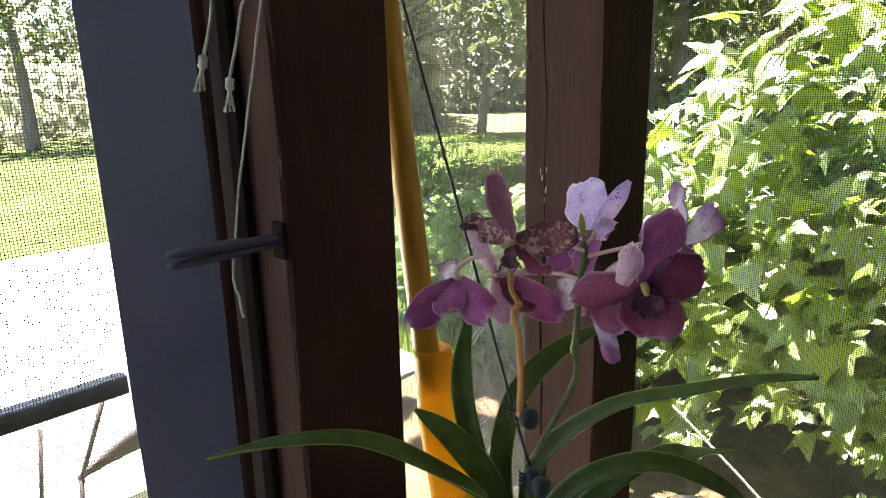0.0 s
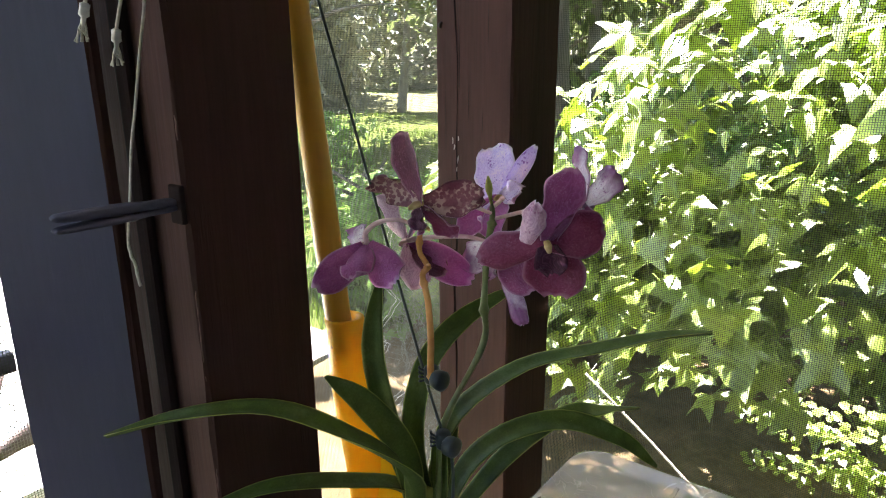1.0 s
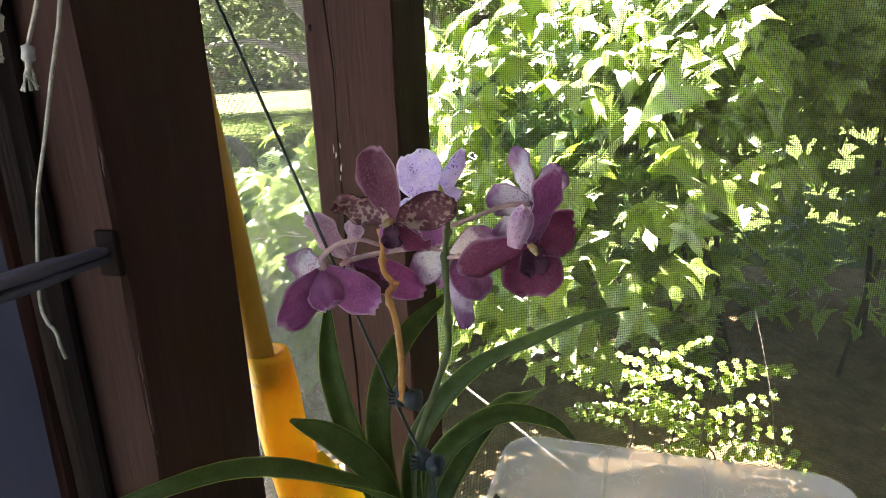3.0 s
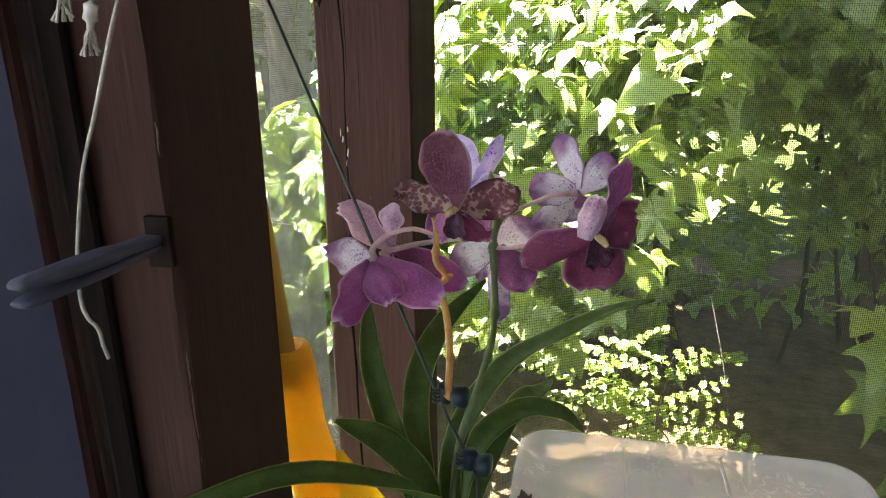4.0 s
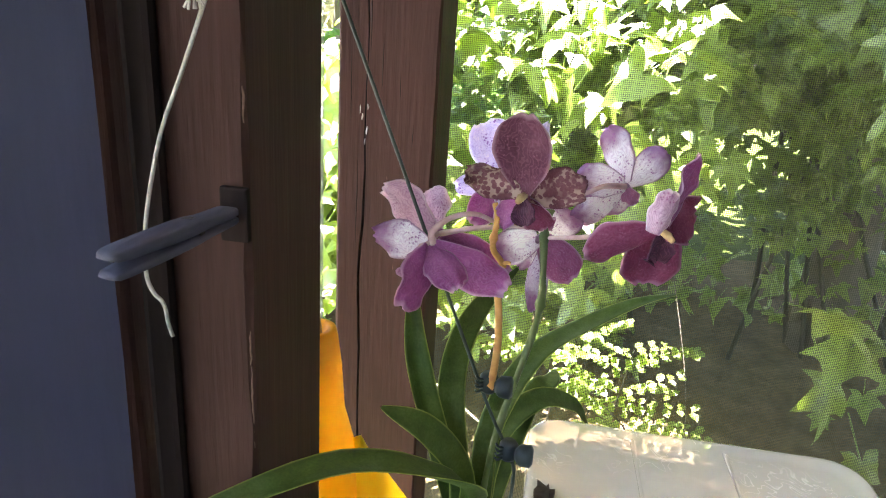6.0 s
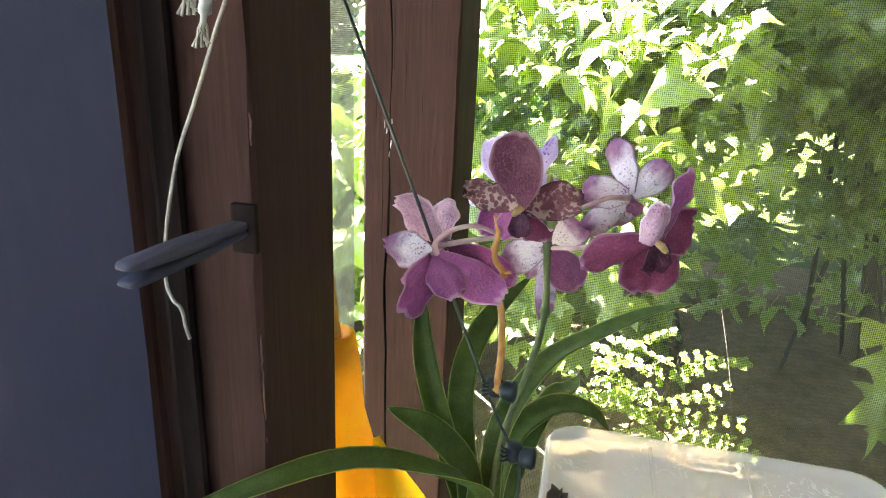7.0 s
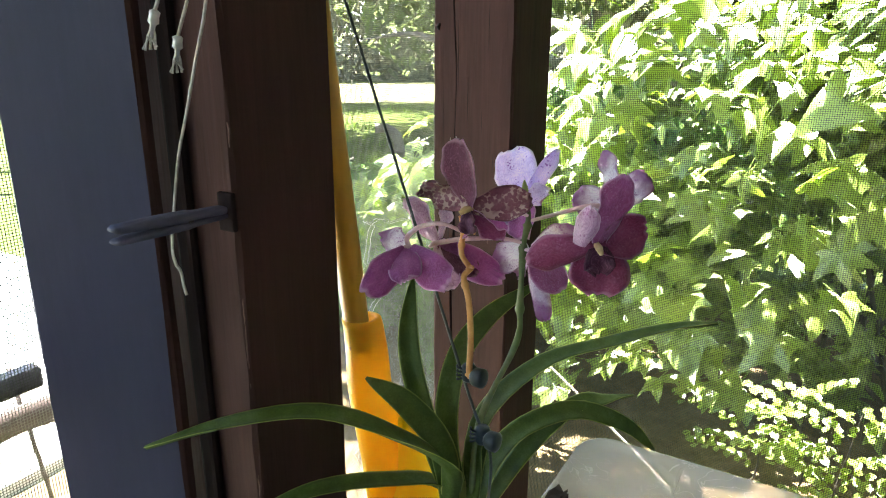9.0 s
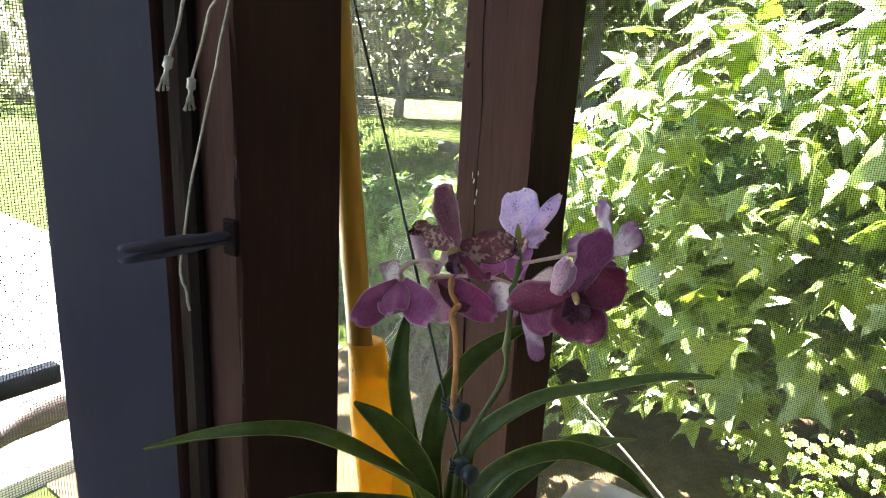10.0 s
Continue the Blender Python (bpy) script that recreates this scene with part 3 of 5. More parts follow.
for i in range(12):
    f = i / 11
    z = 0.90 - 0.20 * f
    cx, cy = -0.408 + 0.036 * f, 0.462 + 0.015 * f
    w = 0.004 + 0.078 * f ** 0.85
    row = []
    for j in range(13):
        v = j / 12 * 2 - 1
        bulge = 0.016 * (1 - v * v) + 0.012 * math.sin(f * 3.1)
        row.append(bm.verts.new((cx + 0.72 * w * v + 0.69 * bulge, cy + 0.69 * w * v - 0.72 * bulge, z - 0.012 * v * v)))
    rows_.append(row)
for a, b in zip(rows_, rows_[1:]):
    for k in range(12):
        bm.faces.new((a[k], a[k + 1], b[k + 1], b[k]))
bmesh.ops.solidify(bm, geom=bm.faces[:], thickness=0.003)
bmesh.ops.recalc_face_normals(bm, faces=bm.faces)
part("blade", bm, M_YELLOW, tool, "bright yellow curved plastic blade", smooth=True)

# ---- storage bin ----
storage_bin = thing("storage_bin", (-0.14, 0.385, 0.70), "cloudy translucent plastic storage bin with a shallow ribbed lid", "storage bin")


def rounded(x0, x1, y0, y1, r, n=8):
    out = []
    for cx, cy, a0 in ((x1 - r, y1 - r, 0), (x0 + r, y1 - r, 90), (x0 + r, y0 + r, 180), (x1 - r, y0 + r, 270)):
        out += [(cx + r * math.cos(radians(a0 + 90 * k / n)), cy + r * math.sin(radians(a0 + 90 * k / n))) for k in range(n + 1)]
    return out


def stack(bm, levels):
    """A hull through rounded rectangles (inset, height, corner radius), from outside below to inside above."""
    rings = [[bm.verts.new((x, y, z)) for x, y in rounded(BX0 + i, BX1 - i, BY0 + i, BY1 - i, r)] for i, z, r in levels]
    k = len(rings[0])
    for a, b in zip(rings, rings[1:]):
        for j in range(k):
            bm.faces.new((a[j], a[(j + 1) % k], b[(j + 1) % k], b[j]))
    bm.faces.new(rings[0][::-1])
    bm.faces.new(rings[-1])
    return bm


BX0, BX1, BY0, BY1 = -0.275, 0.002, 0.19, 0.577
part("lid", stack(bmesh.new(), [(0.002, 0.842, 0.03), (0.0, 0.844, 0.03), (0.0, 0.856, 0.03), (0.0012, 0.8585, 0.029), (0.004, 0.859, 0.027), (0.0075, 0.8585, 0.024), (0.011, 0.857, 0.023), (0.018, 0.8562, 0.02)]), M_BIN, storage_bin, smooth=True)
for x in (-0.186, -0.109):
    bm = bmesh.new()
    box(bm, x - 0.0016, x + 0.0016, BY0 + 0.014, BY1 - 0.014, 0.8535, 0.8576, 0.0007)
    part("lid_rib", bm, M_BIN, storage_bin)
BX0, BX1, BY0, BY1 = -0.272, -0.01, 0.202, 0.564
bm = stack(bmesh.new(), [(0.022, 0.70, 0.03), (0.018, 0.704, 0.03), (0.0, 0.836, 0.03), (0.003, 0.836, 0.027), (0.021, 0.706, 0.027)])
part("body", bm, M_BIN, storage_bin, smooth=True)

# a torn flake of bark on the lid's edge
rng = random.Random(8)
bm = bmesh.new()
rim = []
for k in range(18):
    a = math.tau * k / 18
    q = rng.uniform(0.65, 1.15)
    rim.append((-0.261 + 0.008 * q * math.cos(a), 0.458 + 0.024 * q * math.sin(a), 0.8605 + 0.002 * math.sin(3 * a)))
lo = [bm.verts.new(p) for p in rim]
hi = [bm.verts.new((x, y, z + rng.uniform(0.002, 0.006))) for x, y, z in rim]
for k in range(18):
    bm.faces.new((lo[k], lo[(k + 1) % 18], hi[(k + 1) % 18], hi[k]))
bm.faces.new(lo[::-1]), bm.faces.new(hi)
tagged(part("bark_flake", bm, M_BARK), "torn dark brown flake of bark lying on the plastic lid", "bark")

# ---- orchid ----
pot = thing("flower_pot", (-0.345, 0.40, 0.70), "black plastic pot filled with bark", "flower pot")
part("pot_wall", lathe(bmesh.new(), (-0.345, 0.40, 0.70), [(0.044, 0), (0.0455, 0.004), (0.053, 0.115), (0.056, 0.116), (0.056, 0.129), (0.053, 0.130), (0.051, 0.115), (0.05, 0.10)]), M_POT, pot, smooth=False)
rng = random.Random(11)
for k in range(16):
    a, r = rng.uniform(0, 6.3), 0.042 * math.sqrt(rng.random())
    bm = bmesh.new()
    box(bm, -0.011, 0.011, -0.007, 0.007, -0.004, 0.004, 0.002, pose(-0.345 + r * math.cos(a), 0.40 + r * math.sin(a), 0.805 + 0.006 * rng.random(), rng.uniform(-30, 30), rng.uniform(-30, 30), rng.uniform(0, 180)))
    part("bark_chip", bm, M_BARK, pot)

orchid = thing("orchid", (-0.315, 0.40, 0.805), "purple speckled orchid with strap leaves growing in a pot", "orchid")


def strap(pts, width, up=(0, 0, 1), fold=0.35, label=""):
    """A strap leaf: channelled along its middle, thick, with a paler margin, tapering to a rounded tip."""
    n = 22
    p = curve(pts, n)
    bm = bmesh.new()
    top, low, place = [], [], {}
    for i, q in enumerate(p):
        d = (p[min(i + 1, n)] - p[max(i - 1, 0)]).normalized()
        side = d.cross(Vector(up))
        side = side.normalized() if side.length > 0.05 else d.orthogonal().normalized()
        nor = side.cross(d).normalized()
        f = i / n
        w = width * 0.5 * min(1, 0.62 + f * 1.4) * (1 - max(0, (f - 0.55) / 0.45) ** 2.2 * 0.86)
        th = 0.0014 * (1 - 0.55 * f)
        rt, rl = [], []
        for j in range(7):
            v = j / 3 - 1
            h = abs(v) ** 1.3 * fold * w
            rt.append(bm.verts.new(q + side * w * v + nor * (h + th * (1 - v * v))))
            rl.append(bm.verts.new(q + side * w * v + nor * (h - th * (1 - v * v) - 0.0003 - (0.0012 if j == 3 else 0))))
            place[rt[-1]] = place[rl[-1]] = (f * 0.9, j / 6)
        top.append(rt), low.append(rl)
    for a, b in zip(top, top[1:]):
        for j in range(6):
            bm.faces.new((a[j], a[j + 1], b[j + 1], b[j]))
    for a, b in zip(low, low[1:]):
        for j in range(6):
            bm.faces.new((a[j + 1], a[j], b[j], b[j + 1]))
    for i in range(n):
        bm.faces.new((top[i][0], top[i + 1][0], low[i + 1][0], low[i][0]))
        bm.faces.new((top[i][6], low[i][6], low[i + 1][6], top[i + 1][6]))
    bm.faces.new(top[0] + low[0][::-1])
    bm.faces.new(top[-1] + low[-1][::-1])
    uv = bm.loops.layers.uv.new("along")
    for face in bm.faces:
        for lp in face.loops:
            lp[uv].uv = place[lp.vert]
    bmesh.ops.recalc_face_normals(bm, faces=bm.faces)
    return part("leaf", bm, M_STRAP, orchid, label, smooth=True)


strap([(-0.3177, 0.3950, 0.87), (-0.3077, 0.3739, 0.9276), (-0.3310, 0.3389, 0.9643), (-0.3693, 0.3146, 0.9787), (-0.4112, 0.2799, 0.9762), (-0.4563, 0.2543, 0.9601)], 0.0195)
strap([(-0.3179, 0.3953, 0.8501), (-0.3217, 0.3908, 0.8953), (-0.3411, 0.3576, 0.9134), (-0.3747, 0.3144, 0.9200), (-0.4076, 0.2711, 0.9087)], 0.0185)
strap([(-0.3035, 0.4016, 0.8803), (-0.3031, 0.4152, 0.9430), (-0.2793, 0.4694, 0.9711), (-0.2426, 0.5202, 0.9765), (-0.2042, 0.5500, 0.9873), (-0.1731, 0.5621, 0.9950)], 0.0185)
strap([(-0.3019, 0.4016, 0.8701), (-0.3040, 0.4360, 0.8958), (-0.2957, 0.4791, 0.9061), (-0.2695, 0.5269, 0.9048), (-0.2386, 0.5748, 0.8753), (-0.2193, 0.6135, 0.8354)], 0.0195, (-0.1, -0.7, 0.7))
strap([(-0.3033, 0.4052, 0.8612), (-0.2900, 0.4708, 0.8933), (-0.2749, 0.5378, 0.9022), (-0.2600, 0.5812, 0.8924), (-0.2529, 0.6535, 0.8654)], 0.0185, (-0.1, -0.7, 0.7))
strap([(-0.3160, 0.3998, 0.8700), (-0.3292, 0.3881, 0.9351), (-0.3443, 0.3876, 0.9846), (-0.3528, 0.3955, 1.0128), (-0.3576, 0.4093, 1.0456)], 0.0155, (0.5, -0.8, 0.3), 0.7)
strap([(-0.314, 0.392, 0.87), (-0.318, 0.385, 0.93), (-0.336, 0.369, 0.968), (-0.3598, 0.3548, 0.989)], 0.0185, (0.3, -0.6, 0.7))
strap([(-0.3083, 0.4044, 0.8699), (-0.3229, 0.4004, 0.9325), (-0.3309, 0.4254, 0.9764), (-0.3227, 0.4590, 1.0036), (-0.2983, 0.4985, 1.0247)], 0.0175, (0.2, -0.9, 0.3))
strap([(-0.307, 0.40, 0.87), (-0.306, 0.41, 0.915), (-0.305, 0.425, 0.945)], 0.0165, (0.3, -0.9, 0.2))

part("leaf_stem", tube(bmesh.new(), curve([(-0.325, 0.40, 0.80), (-0.316, 0.399, 0.85), (-0.312, 0.399, 0.90)], 10), [0.008, 0.0085, 0.009, 0.009, 0.009, 0.0085, 0.008, 0.0075, 0.007, 0.006, 0.005], 10), M_STRAP, orchid, smooth=True)
spike_line = curve([(-0.3052, 0.4045, 0.8803), (-0.2987, 0.4012, 0.9497), (-0.2845, 0.4271, 1.004), (-0.281, 0.423, 1.036), (-0.2835, 0.430, 1.072), (-0.2822, 0.4335, 1.089), (-0.2835, 0.4345, 1.100)], 42)
part("flower_spike", tube(bmesh.new(), spike_line, [0.0022 + (0.0011 if i in (20, 28, 34) else 0) + 0.0003 * math.sin(i) - 0.0012 * max(0, i - 36) / 6 for i in range(43)], 10), M_SPIKE, orchid, "green flower spike", smooth=True)
part("bud", tube(bmesh.new(), curve([(-0.2835, 0.4345, 1.099), (-0.2855, 0.4348, 1.107), (-0.2868, 0.435, 1.117)], 8), [0.001, 0.001, 0.0011, 0.0014, 0.0021, 0.0024, 0.0022, 0.0014, 0.0004], 8), M_BUD, orchid, "small yellow-green bud", smooth=True)
old_line = curve([(-0.3045, 0.397, 0.984), (-0.304, 0.3955, 0.994), (-0.303, 0.395, 1.016), (-0.305, 0.395, 1.041), (-0.309, 0.395, 1.057), (-0.305, 0.395, 1.064), (-0.311, 0.395, 1.073), (-0.310, 0.395, 1.089), (-0.312, 0.395, 1.098)], 44)
part("dry_spike", tube(bmesh.new(), old_line, [0.0024 - 0.00002 * i + (0.0009 if i in (3, 20, 27, 35) else 0) for i in range(45)], 10), M_OLDSPIKE, orchid, "orange-brown withered flower spike", smooth=True)
for nub in (((-0.305, 0.395, 1.064), (-0.3025, 0.393, 1.066), (-0.3005, 0.392, 1.066)), ((-0.31, 0.395, 1.088), (-0.303, 0.392, 1.09), (-0.299, 0.39, 1.089))):
    part("stub", tube(bmesh.new(), curve(nub, 6), [0.0014, 0.0013, 0.0012, 0.0011, 0.001, 0.0011, 0.0008], 7), M_OLDSPIKE, orchid, smooth=True)


def petal(parent, base, tip, width, front, mats, cup=0.25, bend=0.0, ruffle=0.0026, claw=0.3, round_=0.58, seed=0):
    """A petal from base to tip: front: the way its face looks; mats: (front, back); cup and bend curl it across and along."""
    rng = random.Random(seed * 7 + 1)
    b, t = Vector(base), Vector(tip)
    d = t - b
    ln = d.length
    d.normalize()
    f = Vector(front)
    f = (f - d * f.dot(d)).normalized()
    s = d.cross(f)
    nu, nv = 18, 12
    ph = [rng.uniform(0, 6.3) for _ in range(4)]
    bm = bmesh.new()
    fr, bk, place = [], [], {}
    for i in range(nu + 1):
        u = i / nu
        pk = round_
        w = width * 0.5 * ((claw + (1 - claw) * math.sin(math.pi / 2 * u / pk) ** 1.15) if u < pk else max(0.12, 1 - ((u - pk) / (1 - pk)) ** 2.3) ** 0.5)
        a, c = [], []
        for j in range(nv + 1):
            v = j / nv * 2 - 1
            h = cup * w * v * v + bend * ln * (u * u - u) * 4 * 0.25 + ruffle * abs(v) ** 2 * (math.sin(u * 9 + ph[0] + v * 2) + 0.6 * math.sin(u * 17 + ph[1])) * u
            h += 0.0005 * math.sin(v * 9 + ph[2]) * u + 0.0008 * noise.noise((u * 5 + ph[0], v * 3, ph[1]))
            p = b + d * ln * (u + 0.015 * math.sin(6 * v + ph[3]) * u) + s * w * v + f * h
            th = 0.00035
            a.append(bm.verts.new(p + f * th)), c.append(bm.verts.new(p - f * th))
            place[a[-1]] = place[c[-1]] = (u, j / nv)
        fr.append(a), bk.append(c)
    for i in range(nu):
        for j in range(nv):
            bm.faces.new((fr[i][j], fr[i][j + 1], fr[i + 1][j + 1], fr[i + 1][j]))
            q = bm.faces.new((bk[i][j + 1], bk[i][j], bk[i + 1][j], bk[i + 1][j + 1]))
            q.material_index = 1
        for j in (0, nv):
            bm.faces.new((fr[i][j], fr[i + 1][j], bk[i + 1][j], bk[i][j])).material_index = 1
    bm.faces.new(fr[0] + bk[0][::-1])
    bm.faces.new(fr[-1] + bk[-1][::-1]).material_index = 1
    uv = bm.loops.layers.uv.new("along")
    for face in bm.faces:
        for lp in face.loops:
            lp[uv].uv = place[lp.vert]
    bmesh.ops.recalc_face_normals(bm, faces=bm.faces)
    return part("petal", bm, mats, parent, smooth=True)


def flower(centre, front, petals, label, stem, column=M_COLUMN, lip=None):
    """A bloom: its column and stalk, and one part for each petal (tip, width, materials, curls)."""
    c, f = Vector(centre), Vector(front).normalized()
    bm = bmesh.new()
    tube(bm, [c - f * 0.003, c, c + f * 0.004 + Vector((0, 0, -0.001)), c + f * 0.008 + Vector((0, 0, -0.003))], [0.0014, 0.0019, 0.0022, 0.0014], 12)
    fl = part("flower", bm, column, orchid, label, smooth=True)
    part("pedicel", tube(bmesh.new(), curve([*stem, tuple(c - f * 0.002)], 16), [0.0012 + 0.0007 * (i / 16) for i in range(17)], 8), M_PEDICEL, fl, smooth=True)
    for k, (tip, w, mats, kw) in enumerate(petals):
        petal(fl, kw.pop("base", None) or tuple(c + (Vector(tip) - c).normalized() * 0.0015), tip, w, kw.pop("face", front), mats, seed=k + int(abs(centre[0]) * 1e4), **kw)
    return fl


P, W_, G, L_, H_, D_ = M_PURPLE, M_WINE, M_MAGENTA, M_PALE, M_WHITE, M_DRY
flower((-0.2968, 0.3795, 1.1075), (-0.35, -0.92, 0.15), [
    ((-0.2996, 0.3697, 1.1492), 0.0315, (W_, P), {"cup": 0.3, "claw": 0.26, "round_": 0.6, "ruffle": 0.0012}), ((-0.3265, 0.3705, 1.1185), 0.0165, (D_, D_), {"ruffle": 0.006, "bend": 0.45, "claw": 0.4}), ((-0.2655, 0.398, 1.1135), 0.0215, (D_, P), {"ruffle": 0.005, "bend": 0.5, "claw": 0.4}),
    ((-0.3100, 0.396, 1.086), 0.014, (G, G), {}), ((-0.2835, 0.396, 1.087), 0.017, (M_DEEP, P), {}), ((-0.2945, 0.3775, 1.0925), 0.0125, (M_LIP, M_LIP), {"face": (-0.2, -0.9, 0.3), "cup": 0.7})],
    "dusky purple bloom with mottled side petals", [(-0.2825, 0.432, 1.094), (-0.288, 0.408, 1.104)])
flower((-0.3438, 0.381, 1.0755), (-0.95, 0.1, -0.3), [
    ((-0.3790, 0.4012, 1.0705), 0.0225, (G, H_), {"face": (0.1, 1, -0.3), "cup": 0.35, "ruffle": 0.003}), ((-0.3482, 0.3424, 1.0545), 0.0225, (G, G), {"face": (-0.85, 0.25, -0.45), "bend": 0.25}),
    ((-0.3235, 0.3475, 1.0655), 0.021, (P, G), {"face": (-0.3, 0.8, -0.5), "bend": 0.15}), ((-0.300, 0.358, 1.0645), 0.023, (P, G), {"face": (-0.2, 0.8, -0.55), "claw": 0.45}), ((-0.353, 0.366, 1.060), 0.014, (P, P), {})],
    "magenta bloom seen from behind with pale backs", [(-0.312, 0.395, 1.088), (-0.322, 0.389, 1.0925), (-0.334, 0.383, 1.0905), (-0.3425, 0.380, 1.083)], M_PEDICEL)
flower((-0.3470, 0.4255, 1.0675), (-0.9, 0.2, -0.2), [
    ((-0.3835, 0.4365, 1.0895), 0.0275, (G, M_BLUSH), {"face": (0.2, 1, 0.3), "cup": 0.25, "ruffle": 0.003}), ((-0.3575, 0.452, 1.0875), 0.027, (G, M_BLUSH), {"face": (0.3, 1, 0.2), "cup": 0.25}),
    ((-0.3345, 0.421, 1.0355), 0.024, (G, M_BLUSH), {"face": (-0.3, 0.8, -0.4), "cup": 0.4}), ((-0.3015, 0.4395, 1.0432), 0.0235, (G, G), {"face": (-0.25, 0.8, -0.5), "cup": 0.3, "claw": 0.4}), ((-0.318, 0.432, 1.047), 0.018, (P, W_), {"face": (-0.2, 0.7, -0.6)})],
    "blush-backed bloom on a straight pale stalk", [(-0.283, 0.430, 1.0755), (-0.300, 0.4295, 1.0765), (-0.327, 0.427, 1.0725)], M_PEDICEL)
flower((-0.307, 0.484, 1.093), (-0.1, -0.9, 0.3), [
    ((-0.3325, 0.511, 1.1235), 0.036, (L_, L_), {"face": (-0.1, -0.85, 0.5), "cup": 0.15, "round_": 0.55}), ((-0.2886, 0.499, 1.1292), 0.0125, (L_, L_), {"face": (0.5, -0.7, 0.2), "claw": 0.5, "round_": 0.45, "cup": 0.5}), ((-0.3475, 0.500, 1.0795), 0.017, (L_, L_), {}), ((-0.2835, 0.472, 1.1025), 0.0165, (L_, P), {"cup": 0.4}),
    ((-0.3310, 0.463, 1.0655), 0.022, (G, G), {"claw": 0.4}), ((-0.2960, 0.456, 1.070), 0.024, (G, P), {"claw": 0.4}), ((-0.314, 0.470, 1.075), 0.012, (L_, G), {})],
    "pale violet freckled bloom with magenta lower petals", [(-0.2835, 0.436, 1.097), (-0.293, 0.460, 1.096)])
flower((-0.2362, 0.4695, 1.0985), (0.35, 0.9, 0.1), [
    ((-0.2515, 0.4846, 1.1315), 0.0255, (P, H_), {"face": (0.72, 0.66, 0.05), "cup": 0.25, "ruffle": 0.002}), ((-0.2165, 0.4686, 1.1225), 0.0205, (L_, H_), {"face": (0.2, 0.95, -0.3), "cup": 0.4}), ((-0.2672, 0.475, 1.0985), 0.0235, (P, H_), {"claw": 0.4, "ruffle": 0.003}),
    ((-0.2655, 0.492, 1.064), 0.018, (P, H_), {}), ((-0.2440, 0.482, 1.0755), 0.016, (P, H_), {"cup": 0.5}), ((-0.2310, 0.470, 1.086), 0.012, (P, P), {})],
    "white-backed bloom turned away with freckled petals", [(-0.2815, 0.434, 1.090), (-0.262, 0.448, 1.096), (-0.250, 0.460, 1.099)], M_WHITE)
flower((-0.2240, 0.3975, 1.0915), (0.6, -0.75, 0.0), [
    ((-0.2130, 0.3998, 1.1330), 0.027, (P, M_PURPLE), {"face": (0.9, -0.42, 0.05), "cup": 0.15, "claw": 0.4}), ((-0.2030, 0.4243, 1.0975), 0.0265, (M_DEEP, M_DEEP), {"face": (0.7, -0.6, 0.1), "cup": 0.25, "ruffle": 0.003, "claw": 0.45}),
    ((-0.2255, 0.4140, 1.0560), 0.036, (M_DEEP, M_DEEP), {"base": (-0.2262, 0.410, 1.0910), "face": (0.3, -0.93, 0.0), "cup": 0.15, "bend": -0.2, "claw": 0.55, "ruffle": 0.0025}),
    ((-0.2620, 0.3885, 1.0755), 0.0235, (M_DEEP, P), {"face": (0.4, -0.85, -0.25), "cup": -0.55, "claw": 0.4, "ruffle": 0.0015}), 
    ((-0.2240, 0.3855, 1.1160), 0.0135, (M_BLUSH, L_), {"base": (-0.2305, 0.3840, 1.0935), "face": (0.1, -1, 0.0), "cup": -0.6, "claw": 0.55, "round_": 0.5}), ((-0.2232, 0.4045, 1.0725), 0.0185, (M_LIP, M_LIP), {"face": (0.4, -0.8, 0.2), "cup": 0.3, "claw": 0.6})],
    "deep purple bloom with a wine-dark lip", [(-0.2825, 0.430, 1.071), (-0.262, 0.412, 1.0795), (-0.245, 0.400, 1.0885)], M_COLUMN)
flower((-0.2855, 0.450, 1.0655), (-0.2, -0.9, 0.2), [
    ((-0.2645, 0.494, 1.0705), 0.0245, (H_, H_), {"face": (-0.1, -0.9, 0.3), "cup": 0.25, "ruffle": 0.002}), ((-0.3125, 0.446, 1.0520), 0.0225, (H_, H_), {"cup": 0.45, "claw": 0.5}), ((-0.2841, 0.4819, 1.0010), 0.0145, (H_, L_), {"face": (0.2, -0.9, 0.1), "claw": 0.5, "ruffle": 0.003}),
    ((-0.2620, 0.451, 1.0395), 0.025, (P, P), {"face": (0.1, -0.9, 0.2), "claw": 0.45}), ((-0.297, 0.455, 1.042), 0.0125, (H_, H_), {"cup": 0.7})],
    "half withered white bloom hanging under the spike", [(-0.2835, 0.431, 1.060), (-0.284, 0.441, 1.064)], M_WHITE)


